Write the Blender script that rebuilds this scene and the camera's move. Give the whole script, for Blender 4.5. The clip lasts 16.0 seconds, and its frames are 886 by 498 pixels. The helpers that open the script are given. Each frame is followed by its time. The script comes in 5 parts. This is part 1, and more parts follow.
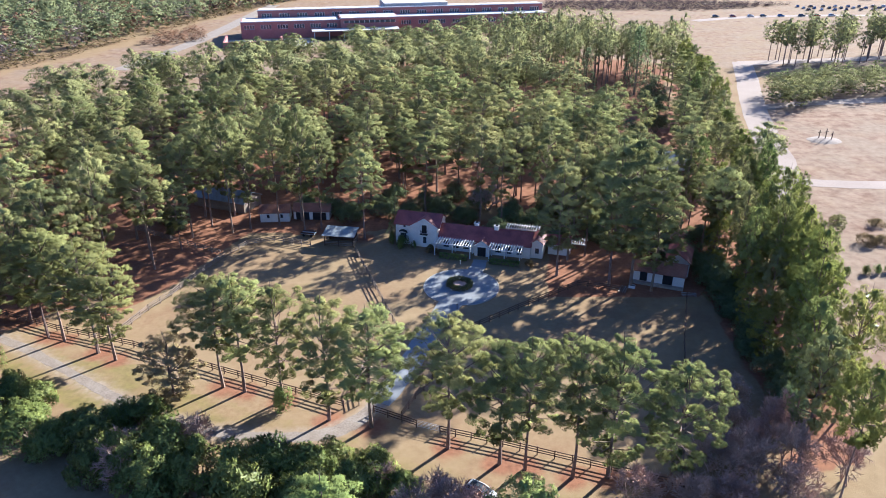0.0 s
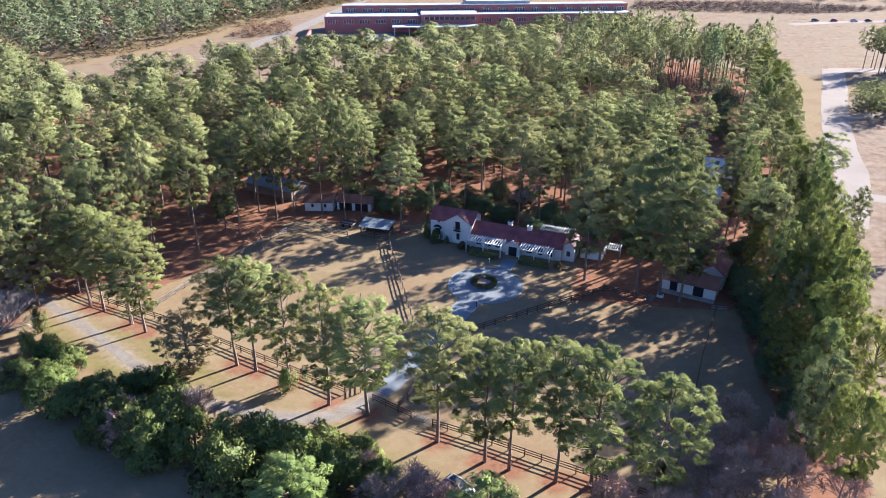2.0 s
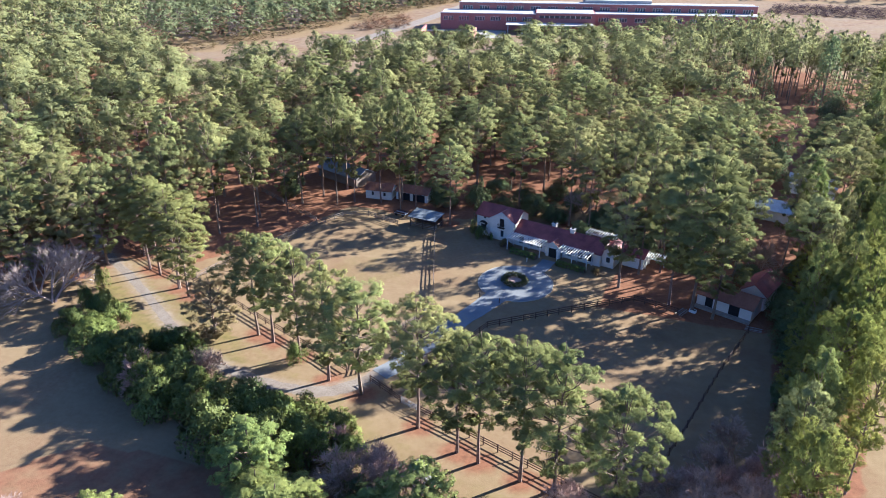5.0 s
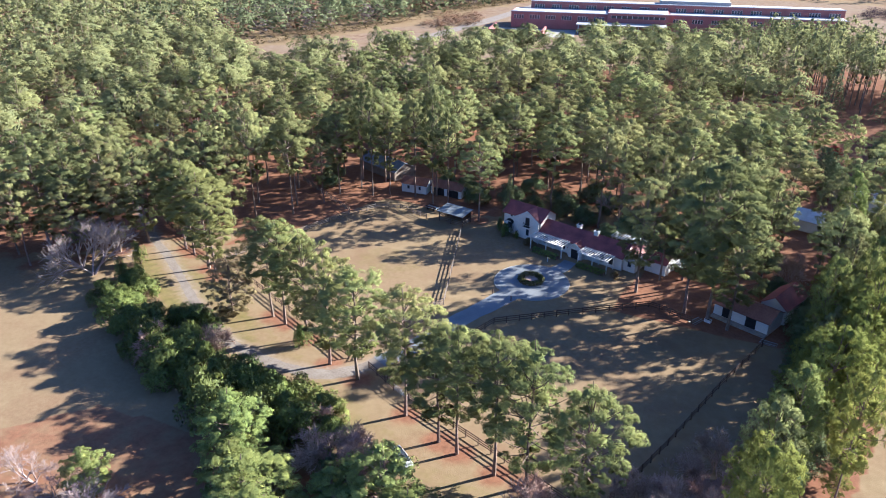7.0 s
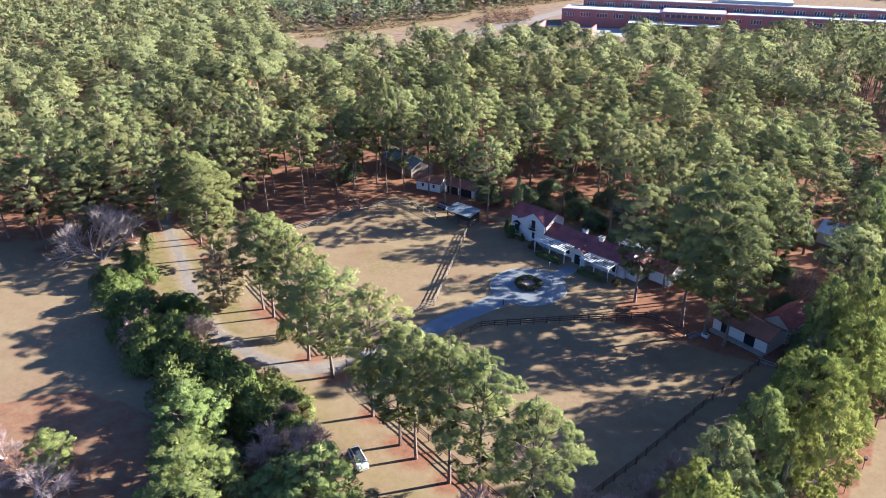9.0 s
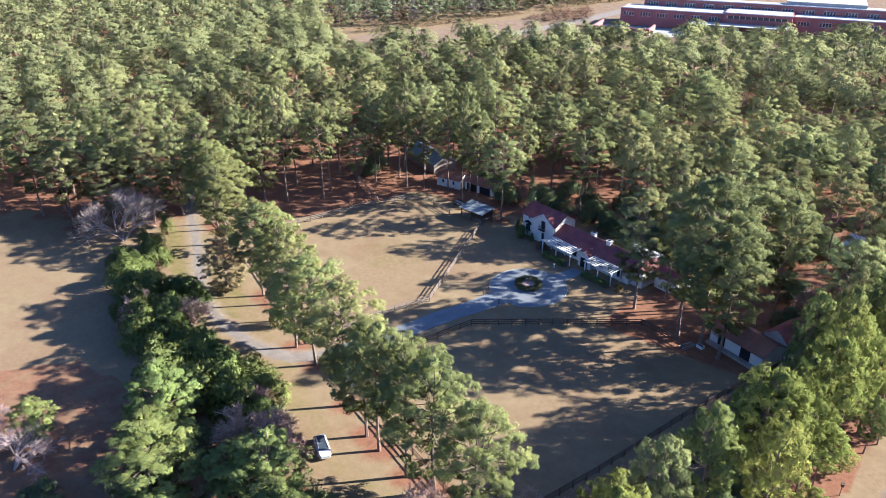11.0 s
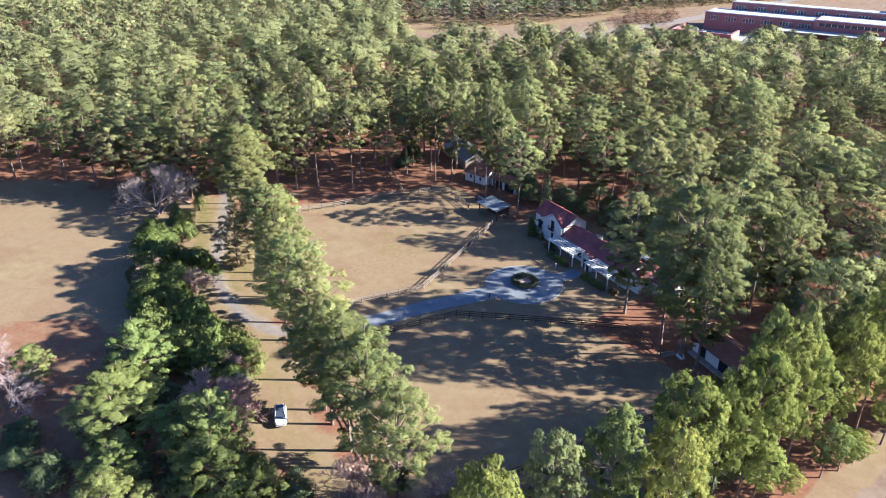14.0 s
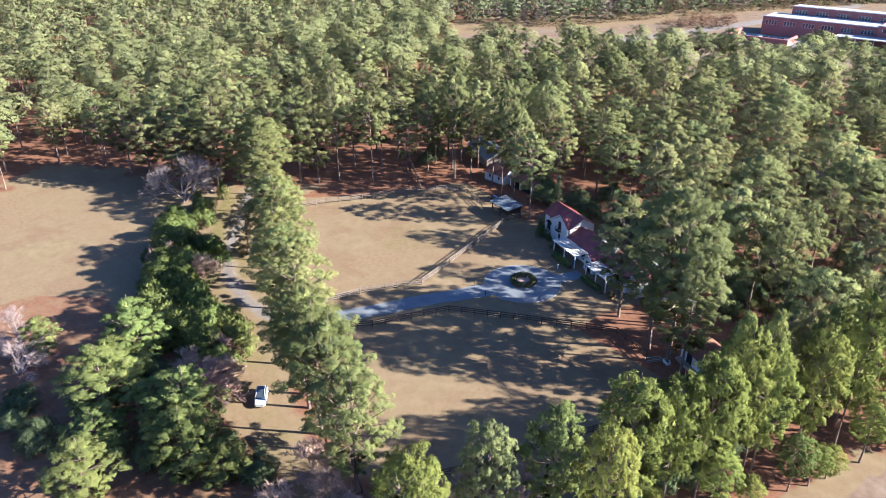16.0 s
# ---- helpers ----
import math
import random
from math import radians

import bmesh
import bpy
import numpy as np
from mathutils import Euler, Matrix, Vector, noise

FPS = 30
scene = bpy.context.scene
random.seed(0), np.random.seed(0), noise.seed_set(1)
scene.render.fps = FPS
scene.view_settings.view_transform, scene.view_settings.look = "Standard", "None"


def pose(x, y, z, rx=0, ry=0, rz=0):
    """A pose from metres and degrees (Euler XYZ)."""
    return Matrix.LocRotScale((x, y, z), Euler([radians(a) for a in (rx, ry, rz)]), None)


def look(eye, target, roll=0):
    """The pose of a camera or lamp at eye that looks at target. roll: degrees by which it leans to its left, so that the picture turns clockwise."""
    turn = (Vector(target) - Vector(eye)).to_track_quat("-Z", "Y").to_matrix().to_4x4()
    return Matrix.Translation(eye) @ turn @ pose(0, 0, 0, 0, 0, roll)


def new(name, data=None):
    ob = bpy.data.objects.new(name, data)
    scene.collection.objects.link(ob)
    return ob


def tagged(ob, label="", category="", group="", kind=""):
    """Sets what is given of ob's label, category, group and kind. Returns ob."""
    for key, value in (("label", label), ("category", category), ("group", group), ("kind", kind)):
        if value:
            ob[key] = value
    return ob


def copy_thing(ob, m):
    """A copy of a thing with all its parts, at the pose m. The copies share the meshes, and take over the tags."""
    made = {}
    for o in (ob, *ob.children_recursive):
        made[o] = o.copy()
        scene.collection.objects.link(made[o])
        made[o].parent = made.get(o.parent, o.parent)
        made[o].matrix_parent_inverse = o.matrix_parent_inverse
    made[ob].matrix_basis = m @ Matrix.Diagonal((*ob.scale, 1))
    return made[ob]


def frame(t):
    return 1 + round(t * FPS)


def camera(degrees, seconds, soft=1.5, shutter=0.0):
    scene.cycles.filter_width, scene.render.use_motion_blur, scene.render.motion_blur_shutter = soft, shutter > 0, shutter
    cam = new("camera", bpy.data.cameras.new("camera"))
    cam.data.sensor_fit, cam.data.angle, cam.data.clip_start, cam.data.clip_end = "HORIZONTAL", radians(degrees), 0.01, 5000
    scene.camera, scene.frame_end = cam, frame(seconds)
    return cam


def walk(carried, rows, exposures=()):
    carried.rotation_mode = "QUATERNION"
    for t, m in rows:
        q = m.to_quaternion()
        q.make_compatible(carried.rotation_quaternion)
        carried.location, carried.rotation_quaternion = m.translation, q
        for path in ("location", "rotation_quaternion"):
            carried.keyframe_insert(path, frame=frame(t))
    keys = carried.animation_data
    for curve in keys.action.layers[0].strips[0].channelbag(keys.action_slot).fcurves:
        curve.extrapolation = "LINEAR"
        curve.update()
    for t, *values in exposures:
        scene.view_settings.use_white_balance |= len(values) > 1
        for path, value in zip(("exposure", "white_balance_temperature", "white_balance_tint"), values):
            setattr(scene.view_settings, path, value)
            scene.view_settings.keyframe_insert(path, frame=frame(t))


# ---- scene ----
cam = camera(62.7, 16.0, soft=0.95)
METRES, EYE, TILT, LEAN, TURN = 100.0, 68.2, -25.5, 0.0, 0.0
ROWS = [
    (0.0, 0.0, 0.0, 0.0, -0.0, 0.0, 0.0),
    (0.5, 0.03, -0.0012, -0.0004, 1.17, -0.04, -0.55),
    (1.0, 0.0596, -0.0024, -0.0004, 2.94, -0.11, -1.4),
    (1.5, 0.0898, -0.0028, -0.0003, 4.91, -0.22, -2.35),
    (2.0, 0.1215, -0.0027, 0.0005, 6.94, -0.37, -3.32),
    (2.5, 0.1521, -0.0013, 0.0013, 8.91, -0.53, -4.26),
    (3.0, 0.1827, 0.0, 0.0022, 10.89, -0.74, -5.2),
    (3.5, 0.2131, 0.002, 0.0038, 12.87, -0.96, -6.12),
    (4.0, 0.2458, 0.0054, 0.0063, 14.76, -1.2, -6.97),
    (6.5, 0.3984, 0.0302, 0.0209, 21.25, -2.32, -9.78),
    (7.0, 0.4281, 0.038, 0.0254, 23.59, -2.78, -10.81),
    (7.5, 0.4569, 0.0522, 0.0324, 25.04, -3.09, -11.44),
    (8.0, 0.4821, 0.0702, 0.0408, 26.22, -3.39, -11.9),
    (8.5, 0.5069, 0.089, 0.049, 27.42, -3.73, -12.35),
    (9.0, 0.5317, 0.1085, 0.0577, 28.72, -4.12, -12.84),
    (11.5, 0.6674, 0.1859, 0.094, 35.86, -6.14, -15.65),
    (12.0, 0.6948, 0.1988, 0.1009, 37.24, -6.56, -16.21),
    (12.5, 0.7213, 0.2124, 0.1076, 38.64, -6.99, -16.73),
    (13.0, 0.7474, 0.227, 0.1143, 39.93, -7.38, -17.22),
    (13.5, 0.774, 0.2428, 0.1221, 41.3, -7.78, -17.7),
    (14.0, 0.7995, 0.2585, 0.1303, 42.66, -8.17, -18.16),
    (14.5, 0.8242, 0.2739, 0.1382, 43.99, -8.58, -18.57),
    (15.0, 0.8494, 0.2909, 0.1463, 45.41, -9.03, -19.0),
    (15.5, 0.8725, 0.3081, 0.1547, 46.8, -9.47, -19.38),
    (16.0, 0.8953, 0.3256, 0.1633, 48.18, -9.9, -19.75),
]
walk(cam, [(t, pose(0, 0, EYE, TILT, LEAN, TURN) @ pose(METRES * x, METRES * y, METRES * z, 90 + pitch, roll, yaw)) for t, x, y, z, yaw, pitch, roll in ROWS], [(0.0, 2.4, 4900, 18), (16.0, 2.4, 4900, 18)])

# ---- world, sun, exposure ----
SUN_TURN, SUN_UP = 44.0, 25.0      # degrees from +x towards +y, and above the ground
sun_dir = Vector((math.cos(radians(SUN_UP)) * math.cos(radians(SUN_TURN)), math.cos(radians(SUN_UP)) * math.sin(radians(SUN_TURN)), math.sin(radians(SUN_UP))))
sun = new("sun", bpy.data.lights.new("sun", "SUN"))
sun.data.energy, sun.data.angle, sun.data.color = 5.0, radians(0.55), (1.0, 0.87, 0.58)
sun.matrix_world = look(sun_dir * 400, (0, 0, 0))
world = bpy.data.worlds.new("sky")
scene.world = world
world.use_nodes = True
sky = world.node_tree.nodes.new("ShaderNodeTexSky")
sky.sky_type, sky.sun_disc = "NISHITA", False
sky.sun_elevation, sky.sun_rotation = radians(SUN_UP), radians(90 - SUN_TURN)
sky.air_density, sky.dust_density, sky.ozone_density = 1.0, 0.8, 5.0
world.node_tree.nodes["Background"].inputs["Strength"].default_value = 0.047
world.node_tree.links.new(sky.outputs["Color"], world.node_tree.nodes["Background"].inputs["Color"])


# ---- materials ----
def shader(name, base, dark, scale=1.0, rough=0.8, metal=0.0, detail=6.0, fine=20.0, bump=0.0, vary=0.0, translucent=0.0, spec=0.3, space="Object", stretch=(1, 1, 1), speckle=0.0):
    """A surface of two colours mixed by coarse and fine noise, varied from object to object."""
    m = bpy.data.materials.new(name)
    m.use_nodes = True
    nt = m.node_tree
    b = nt.nodes["Principled BSDF"]
    b.inputs["Roughness"].default_value, b.inputs["Metallic"].default_value = rough, metal
    b.inputs["Specular IOR Level"].default_value = spec
    co = nt.nodes.new("ShaderNodeTexCoord")
    mp = nt.nodes.new("ShaderNodeMapping")
    mp.inputs["Scale"].default_value = stretch
    nt.links.new(co.outputs[space], mp.inputs["Vector"])
    n1, n2 = nt.nodes.new("ShaderNodeTexNoise"), nt.nodes.new("ShaderNodeTexNoise")
    n1.inputs["Scale"].default_value, n1.inputs["Detail"].default_value = scale, detail
    n2.inputs["Scale"].default_value, n2.inputs["Detail"].default_value = scale * fine, 3.0
    nt.links.new(mp.outputs["Vector"], n1.inputs["Vector"])
    nt.links.new(mp.outputs["Vector"], n2.inputs["Vector"])
    add = nt.nodes.new("ShaderNodeMath")
    add.operation = "MULTIPLY_ADD"
    add.inputs[1].default_value = 0.5
    half = nt.nodes.new("ShaderNodeMath")
    half.operation = "MULTIPLY"
    half.inputs[1].default_value = 0.5
    nt.links.new(n1.outputs["Fac"], half.inputs[0])
    nt.links.new(n2.outputs["Fac"], add.inputs[0])
    nt.links.new(half.outputs[0], add.inputs[2])
    ramp = nt.nodes.new("ShaderNodeValToRGB")
    ramp.color_ramp.elements[0].position, ramp.color_ramp.elements[1].position = 0.36, 0.64
    ramp.color_ramp.elements[0].color, ramp.color_ramp.elements[1].color = (*dark, 1), (*base, 1)
    nt.links.new(add.outputs[0], ramp.inputs["Fac"])
    out = ramp.outputs["Color"]
    if vary:
        info = nt.nodes.new("ShaderNodeObjectInfo")
        hsv = nt.nodes.new("ShaderNodeHueSaturation")
        rng = nt.nodes.new("ShaderNodeMapRange")
        rng.inputs["To Min"].default_value, rng.inputs["To Max"].default_value = 1 - vary, 1 + vary
        hue = nt.nodes.new("ShaderNodeMapRange")
        hue.inputs["To Min"].default_value, hue.inputs["To Max"].default_value = 0.5 - vary * 0.08, 0.5 + vary * 0.06
        wn = nt.nodes.new("ShaderNodeTexWhiteNoise")
        wn.noise_dimensions = "1D"
        nt.links.new(info.outputs["Random"], wn.inputs["W"])
        nt.links.new(info.outputs["Random"], rng.inputs["Value"])
        nt.links.new(wn.outputs["Value"], hue.inputs["Value"])
        nt.links.new(rng.outputs[0], hsv.inputs["Value"])
        nt.links.new(hue.outputs[0], hsv.inputs["Hue"])
        nt.links.new(out, hsv.inputs["Color"])
        out = hsv.outputs["Color"]
    if speckle:
        geo = nt.nodes.new("ShaderNodeNewGeometry")
        lift = nt.nodes.new("ShaderNodeMapRange")
        lift.inputs["To Min"].default_value, lift.inputs["To Max"].default_value = 1 - speckle, 1 + speckle
        tone = nt.nodes.new("ShaderNodeHueSaturation")
        nt.links.new(geo.outputs["Random Per Island"], lift.inputs["Value"])
        nt.links.new(lift.outputs[0], tone.inputs["Value"])
        nt.links.new(out, tone.inputs["Color"])
        out = tone.outputs["Color"]
    nt.links.new(out, b.inputs["Base Color"])
    if bump:
        bp = nt.nodes.new("ShaderNodeBump")
        bp.inputs["Strength"].default_value, bp.inputs["Distance"].default_value = bump, 0.05
        nt.links.new(n2.outputs["Fac"], bp.inputs["Height"])
        nt.links.new(bp.outputs["Normal"], b.inputs["Normal"])
    if translucent:
        tr, mix = nt.nodes.new("ShaderNodeBsdfTranslucent"), nt.nodes.new("ShaderNodeMixShader")
        mix.inputs["Fac"].default_value = translucent
        nt.links.new(out, tr.inputs["Color"])
        nt.links.new(b.outputs[0], mix.inputs[1])
        nt.links.new(tr.outputs[0], mix.inputs[2])
        nt.links.new(mix.outputs[0], nt.nodes["Material Output"].inputs["Surface"])
    return m


def foliage(name, base, dark, vary=0.2, translucent=0.25, scale=0.8, spec=0.0, rough=0.7, speckle=0.14):
    """Needles or leaves in clumps: shaded by the way their tuft faces, toned by noise tuft by tuft and from tree to tree."""
    m = shader(name, base, dark, scale, rough, vary=vary, translucent=translucent, fine=3.5, spec=spec, speckle=speckle)
    m.cycles.use_bump_map_correction = False
    nt = m.node_tree
    att, turn = nt.nodes.new("ShaderNodeAttribute"), nt.nodes.new("ShaderNodeVectorTransform")
    att.attribute_name = "tuft"
    turn.vector_type, turn.convert_from, turn.convert_to = "NORMAL", "OBJECT", "WORLD"
    nt.links.new(att.outputs["Vector"], turn.inputs[0])
    for node in nt.nodes:
        if node.type in ("BSDF_PRINCIPLED", "BSDF_TRANSLUCENT"):
            nt.links.new(turn.outputs[0], node.inputs["Normal"])
    return m


M_PINE = foliage("pine needles", (0.298, 0.294, 0.108), (0.202, 0.216, 0.096), 0.26, 0.4, 0.5, speckle=0.06)
# yellower copy of the pine needles: the row's sunlight is put into the colour
M_PINE_ROW = foliage("sunlit olive pine needles", (0.285, 0.285, 0.092), (0.185, 0.2, 0.082), 0.2, 0.4, 0.5)
M_PINE_YOUNG = foliage("young pine needles", (0.27, 0.295, 0.085), (0.15, 0.182, 0.066), 0.25, 0.4)
M_PINE_BELT = foliage("bright pine needles", (0.325, 0.34, 0.078), (0.21, 0.235, 0.07), 0.2, 0.5)
M_BRUSHDARK = shader("dark purple-brown brush", (0.075, 0.052, 0.055), (0.04, 0.028, 0.03), 0.1, 0.9, fine=9, speckle=0.2, spec=0.0)
M_WOODS = foliage("woodland canopy", (0.262, 0.258, 0.104), (0.183, 0.197, 0.096), 0.0, 0.4, 0.16, speckle=0.04)
M_FARWOODS = foliage("far woodland canopy", (0.235, 0.255, 0.125), (0.155, 0.18, 0.098), 0.0, 0.44, 0.09, speckle=0.04)
M_GREYWOOD = shader("leafless grey-brown woodland", (0.24, 0.19, 0.165), (0.15, 0.12, 0.105), 0.08, 0.8, translucent=0.2, fine=9, speckle=0.2, spec=0.0)
M_BROADLEAF = foliage("grey-green broad leaves", (0.2, 0.235, 0.115), (0.1, 0.13, 0.065), 0.15, 0.3)
M_RED = foliage("deep red autumn leaves", (0.26, 0.035, 0.035), (0.15, 0.02, 0.02), 0.0)
M_AUTUMN = foliage("autumn leaves", (0.22, 0.12, 0.075), (0.15, 0.1, 0.07), 0.0, 0.25, 0.08)
M_HEDGE = foliage("glossy evergreen leaves", (0.225, 0.258, 0.066), (0.09, 0.122, 0.038), 0.25, 0.4, 0.8, 0.15, 0.5)
M_CEDAR = foliage("cedar foliage", (0.2, 0.235, 0.112), (0.115, 0.148, 0.075), 0.15, 0.45)
M_RUSSET = foliage("thin russet foliage", (0.2, 0.15, 0.07), (0.11, 0.085, 0.045), 0.15, 0.36)
M_JUNIPER = foliage("ochre-brown juniper foliage", (0.36, 0.285, 0.145), (0.22, 0.175, 0.095), 0.0, 0.45)
M_BARK = shader("pine bark", (0.25, 0.178, 0.135), (0.11, 0.076, 0.06), 1.2, 0.9, bump=0.6, vary=0.2, stretch=(1, 1, 0.25), fine=8)
M_TWIG = shader("bare twigs", (0.36, 0.28, 0.245), (0.23, 0.17, 0.15), 1.0, 0.9, vary=0.15, fine=6)
M_SHRUB_TWIG = shader("dry brush", (0.43, 0.29, 0.22), (0.25, 0.165, 0.125), 1.0, 0.9, vary=0.15, fine=6)
M_GREYTWIG = shader("weathered grey twigs", (0.2, 0.155, 0.14), (0.12, 0.092, 0.082), 1.0, 0.9, vary=0.15, fine=6)
M_FENCE = shader("stained fence boards", (0.115, 0.07, 0.05), (0.05, 0.03, 0.022), 0.8, 0.8, vary=0.2, fine=10, stretch=(0.4, 1, 1))
M_GREYFENCE = shader("weathered grey boards", (0.24, 0.19, 0.155), (0.12, 0.09, 0.072), 0.8, 0.85, vary=0.15, fine=10, stretch=(0.4, 1, 1))
M_WHITE = shader("painted white wall", (0.7, 0.655, 0.6), (0.55, 0.505, 0.455), 0.5, 0.7, fine=14)
M_TRIM = shader("white trim", (0.66, 0.64, 0.62), (0.52, 0.5, 0.48), 2.0, 0.55, fine=6)
M_ROOF = shader("dark red metal roof", (0.3, 0.09, 0.075), (0.12, 0.036, 0.04), 0.5, 0.6, fine=16, spec=0.2)
M_ROOFBROWN = shader("rusty brown roof", (0.24, 0.115, 0.08), (0.13, 0.06, 0.045), 0.5, 0.8, fine=10, spec=0.2)
M_TIN = shader("galvanised tin", (0.50, 0.53, 0.56), (0.33, 0.34, 0.36), 0.6, 0.4, metal=0.3, fine=9)
# weathered blue-grey tin, with tree shade darkened into the same colour
M_OLDTIN = shader("weathered tin sheets darkened for shade", (0.2, 0.225, 0.26), (0.11, 0.12, 0.13), 0.9, 0.6, metal=0.1, fine=9, stretch=(1, 0.3, 1))
M_RINGLEAF = foliage("olive clipped leaves", (0.17, 0.165, 0.065), (0.085, 0.088, 0.038), 0.0)
M_DARK = shader("dark opening", (0.022, 0.022, 0.025), (0.012, 0.012, 0.014), 1.0, 0.5)
M_GLASS = shader("window glass", (0.05, 0.06, 0.075), (0.03, 0.035, 0.045), 0.4, 0.12, spec=0.6)
M_IRON = shader("black iron", (0.03, 0.03, 0.032), (0.018, 0.018, 0.02), 2.0, 0.5, metal=0.4)
M_BRICK = shader("red school brick", (0.37, 0.15, 0.13), (0.29, 0.11, 0.095), 0.15, 0.85, fine=14)
M_CONCRETE = shader("pale concrete", (0.302, 0.286, 0.260), (0.227, 0.210, 0.193), 0.2, 0.85, fine=16)
M_FLATROOF = shader("white membrane roof", (0.4, 0.385, 0.37), (0.31, 0.295, 0.285), 0.06, 0.8, fine=14, spec=0.1)
M_ASPHALT = shader("grey drive paving", (0.18, 0.187, 0.2), (0.115, 0.12, 0.13), 0.25, 0.85, fine=30, bump=0.2)
M_GRAVEL = shader("pale gravel track", (0.2, 0.168, 0.142), (0.13, 0.1, 0.078), 0.5, 0.95, fine=7, bump=0.4)
M_PAVE = shader("bleached road", (0.26, 0.213, 0.185), (0.2, 0.158, 0.135), 0.08, 0.95, fine=30, spec=0.05)
M_CARWHITE = shader("silver-white car paint", (0.48, 0.48, 0.5), (0.42, 0.42, 0.44), 1.0, 0.25, spec=0.6)
M_CARDARK = shader("dark car paint", (0.05, 0.055, 0.07), (0.035, 0.04, 0.05), 1.0, 0.25, vary=0.6, spec=0.6)
M_CARRED = shader("red car paint", (0.30, 0.03, 0.03), (0.24, 0.02, 0.02), 1.0, 0.25, spec=0.6)
M_CARBLUE = shader("blue car paint", (0.06, 0.14, 0.30), (0.05, 0.10, 0.22), 1.0, 0.25, spec=0.6)
M_TYRE = shader("tyre rubber", (0.03, 0.03, 0.03), (0.02, 0.02, 0.02), 3.0, 0.9)
M_STONE = shader("stone", (0.36, 0.30, 0.25), (0.22, 0.18, 0.15), 1.5, 0.9, bump=0.5)


def ground_material():
    """Dry lawn, pine straw, sand and greener grass, blended by the mesh's zone colours and noise."""
    m = bpy.data.materials.new("ground")
    m.use_nodes = True
    nt = m.node_tree
    b = nt.nodes["Principled BSDF"]
    b.inputs["Roughness"].default_value, b.inputs["Specular IOR Level"].default_value = 0.95, 0.03
    co = nt.nodes.new("ShaderNodeTexCoord")
    att = nt.nodes.new("ShaderNodeAttribute")
    att.attribute_name = "zone"
    sep = nt.nodes.new("ShaderNodeSeparateColor")
    nt.links.new(att.outputs["Color"], sep.inputs[0])

    def tex(scale, detail=6.0, rough=0.6):
        n = nt.nodes.new("ShaderNodeTexNoise")
        n.inputs["Scale"].default_value, n.inputs["Detail"].default_value, n.inputs["Roughness"].default_value = scale, detail, rough
        nt.links.new(co.outputs["Object"], n.inputs["Vector"])
        return n.outputs["Fac"]

    def ramp(fac, lo, hi, c0, c1):
        r = nt.nodes.new("ShaderNodeValToRGB")
        r.color_ramp.elements[0].position, r.color_ramp.elements[1].position = lo, hi
        r.color_ramp.elements[0].color, r.color_ramp.elements[1].color = (*c0, 1), (*c1, 1)
        nt.links.new(fac, r.inputs["Fac"])
        return r.outputs["Color"]

    def mix(fac, a, c):
        x = nt.nodes.new("ShaderNodeMix")
        x.data_type = "RGBA"
        nt.links.new(fac, x.inputs[0])
        nt.links.new(a, x.inputs[6])
        nt.links.new(c, x.inputs[7])
        return x.outputs[2]

    def edge(channel, scale, spread=0.55):
        """A zone's weight with a ragged border."""
        a = nt.nodes.new("ShaderNodeMath")
        a.operation = "MULTIPLY_ADD"
        a.inputs[1].default_value, a.inputs[2].default_value = spread, -spread / 2
        nt.links.new(tex(scale), a.inputs[0])
        s = nt.nodes.new("ShaderNodeMath")
        s.operation = "ADD"
        nt.links.new(sep.outputs[channel], s.inputs[0])
        nt.links.new(a.outputs[0], s.inputs[1])
        r = nt.nodes.new("ShaderNodeMapRange")
        r.interpolation_type = "SMOOTHSTEP"
        r.inputs["From Min"].default_value, r.inputs["From Max"].default_value = 0.3, 0.7
        nt.links.new(s.outputs[0], r.inputs["Value"])
        return r.outputs[0]

    lawn = mix(ramp(tex(0.06, 4, 0.5), 0.36, 0.64, (0, 0, 0), (1, 1, 1)), ramp(tex(1.3, 7, 0.6), 0.25, 0.75, (0.155, 0.101, 0.056), (0.223, 0.157, 0.093)), ramp(tex(0.45, 7, 0.6), 0.25, 0.75, (0.162, 0.114, 0.062), (0.228, 0.167, 0.096)))
    lawn = mix(ramp(tex(0.11, 5, 0.55), 0.52, 0.74, (0, 0, 0), (0.6, 0.6, 0.6)), lawn, ramp(tex(2.0, 6), 0.3, 0.7, (0.122, 0.07, 0.042), (0.175, 0.102, 0.062)))
    straw = mix(tex(0.13), ramp(tex(1.3, 7, 0.65), 0.3, 0.7, (0.116, 0.05, 0.029), (0.228, 0.108, 0.062)), ramp(tex(0.6, 7, 0.6), 0.3, 0.7, (0.116, 0.056, 0.034), (0.222, 0.114, 0.067)))
    green = ramp(tex(0.7, 8), 0.3, 0.7, (0.1, 0.086, 0.03), (0.178, 0.146, 0.052))
    sand = mix(ramp(tex(0.05, 8), 0.4, 0.62, (0, 0, 0), (1, 1, 1)), ramp(tex(0.464, 7.038, 0.567), 0.3, 0.7, (0.145, 0.103, 0.074), (0.212, 0.16, 0.118)), ramp(tex(0.232, 7.038, 0.567), 0.35, 0.65, (0.115, 0.064, 0.044), (0.225, 0.16, 0.114)))
    col = mix(edge(1, 0.25), lawn, green)
    col = mix(edge(2, 0.12), col, sand)
    col = mix(edge(0, 0.35), col, straw)
    verge = nt.nodes.new("ShaderNodeMath")
    verge.operation = "MULTIPLY"
    nt.links.new(att.outputs["Alpha"], verge.inputs[0])
    nt.links.new(ramp(tex(0.9, 8, 0.7), 0.32, 0.55, (0, 0, 0), (1, 1, 1)), verge.inputs[1])
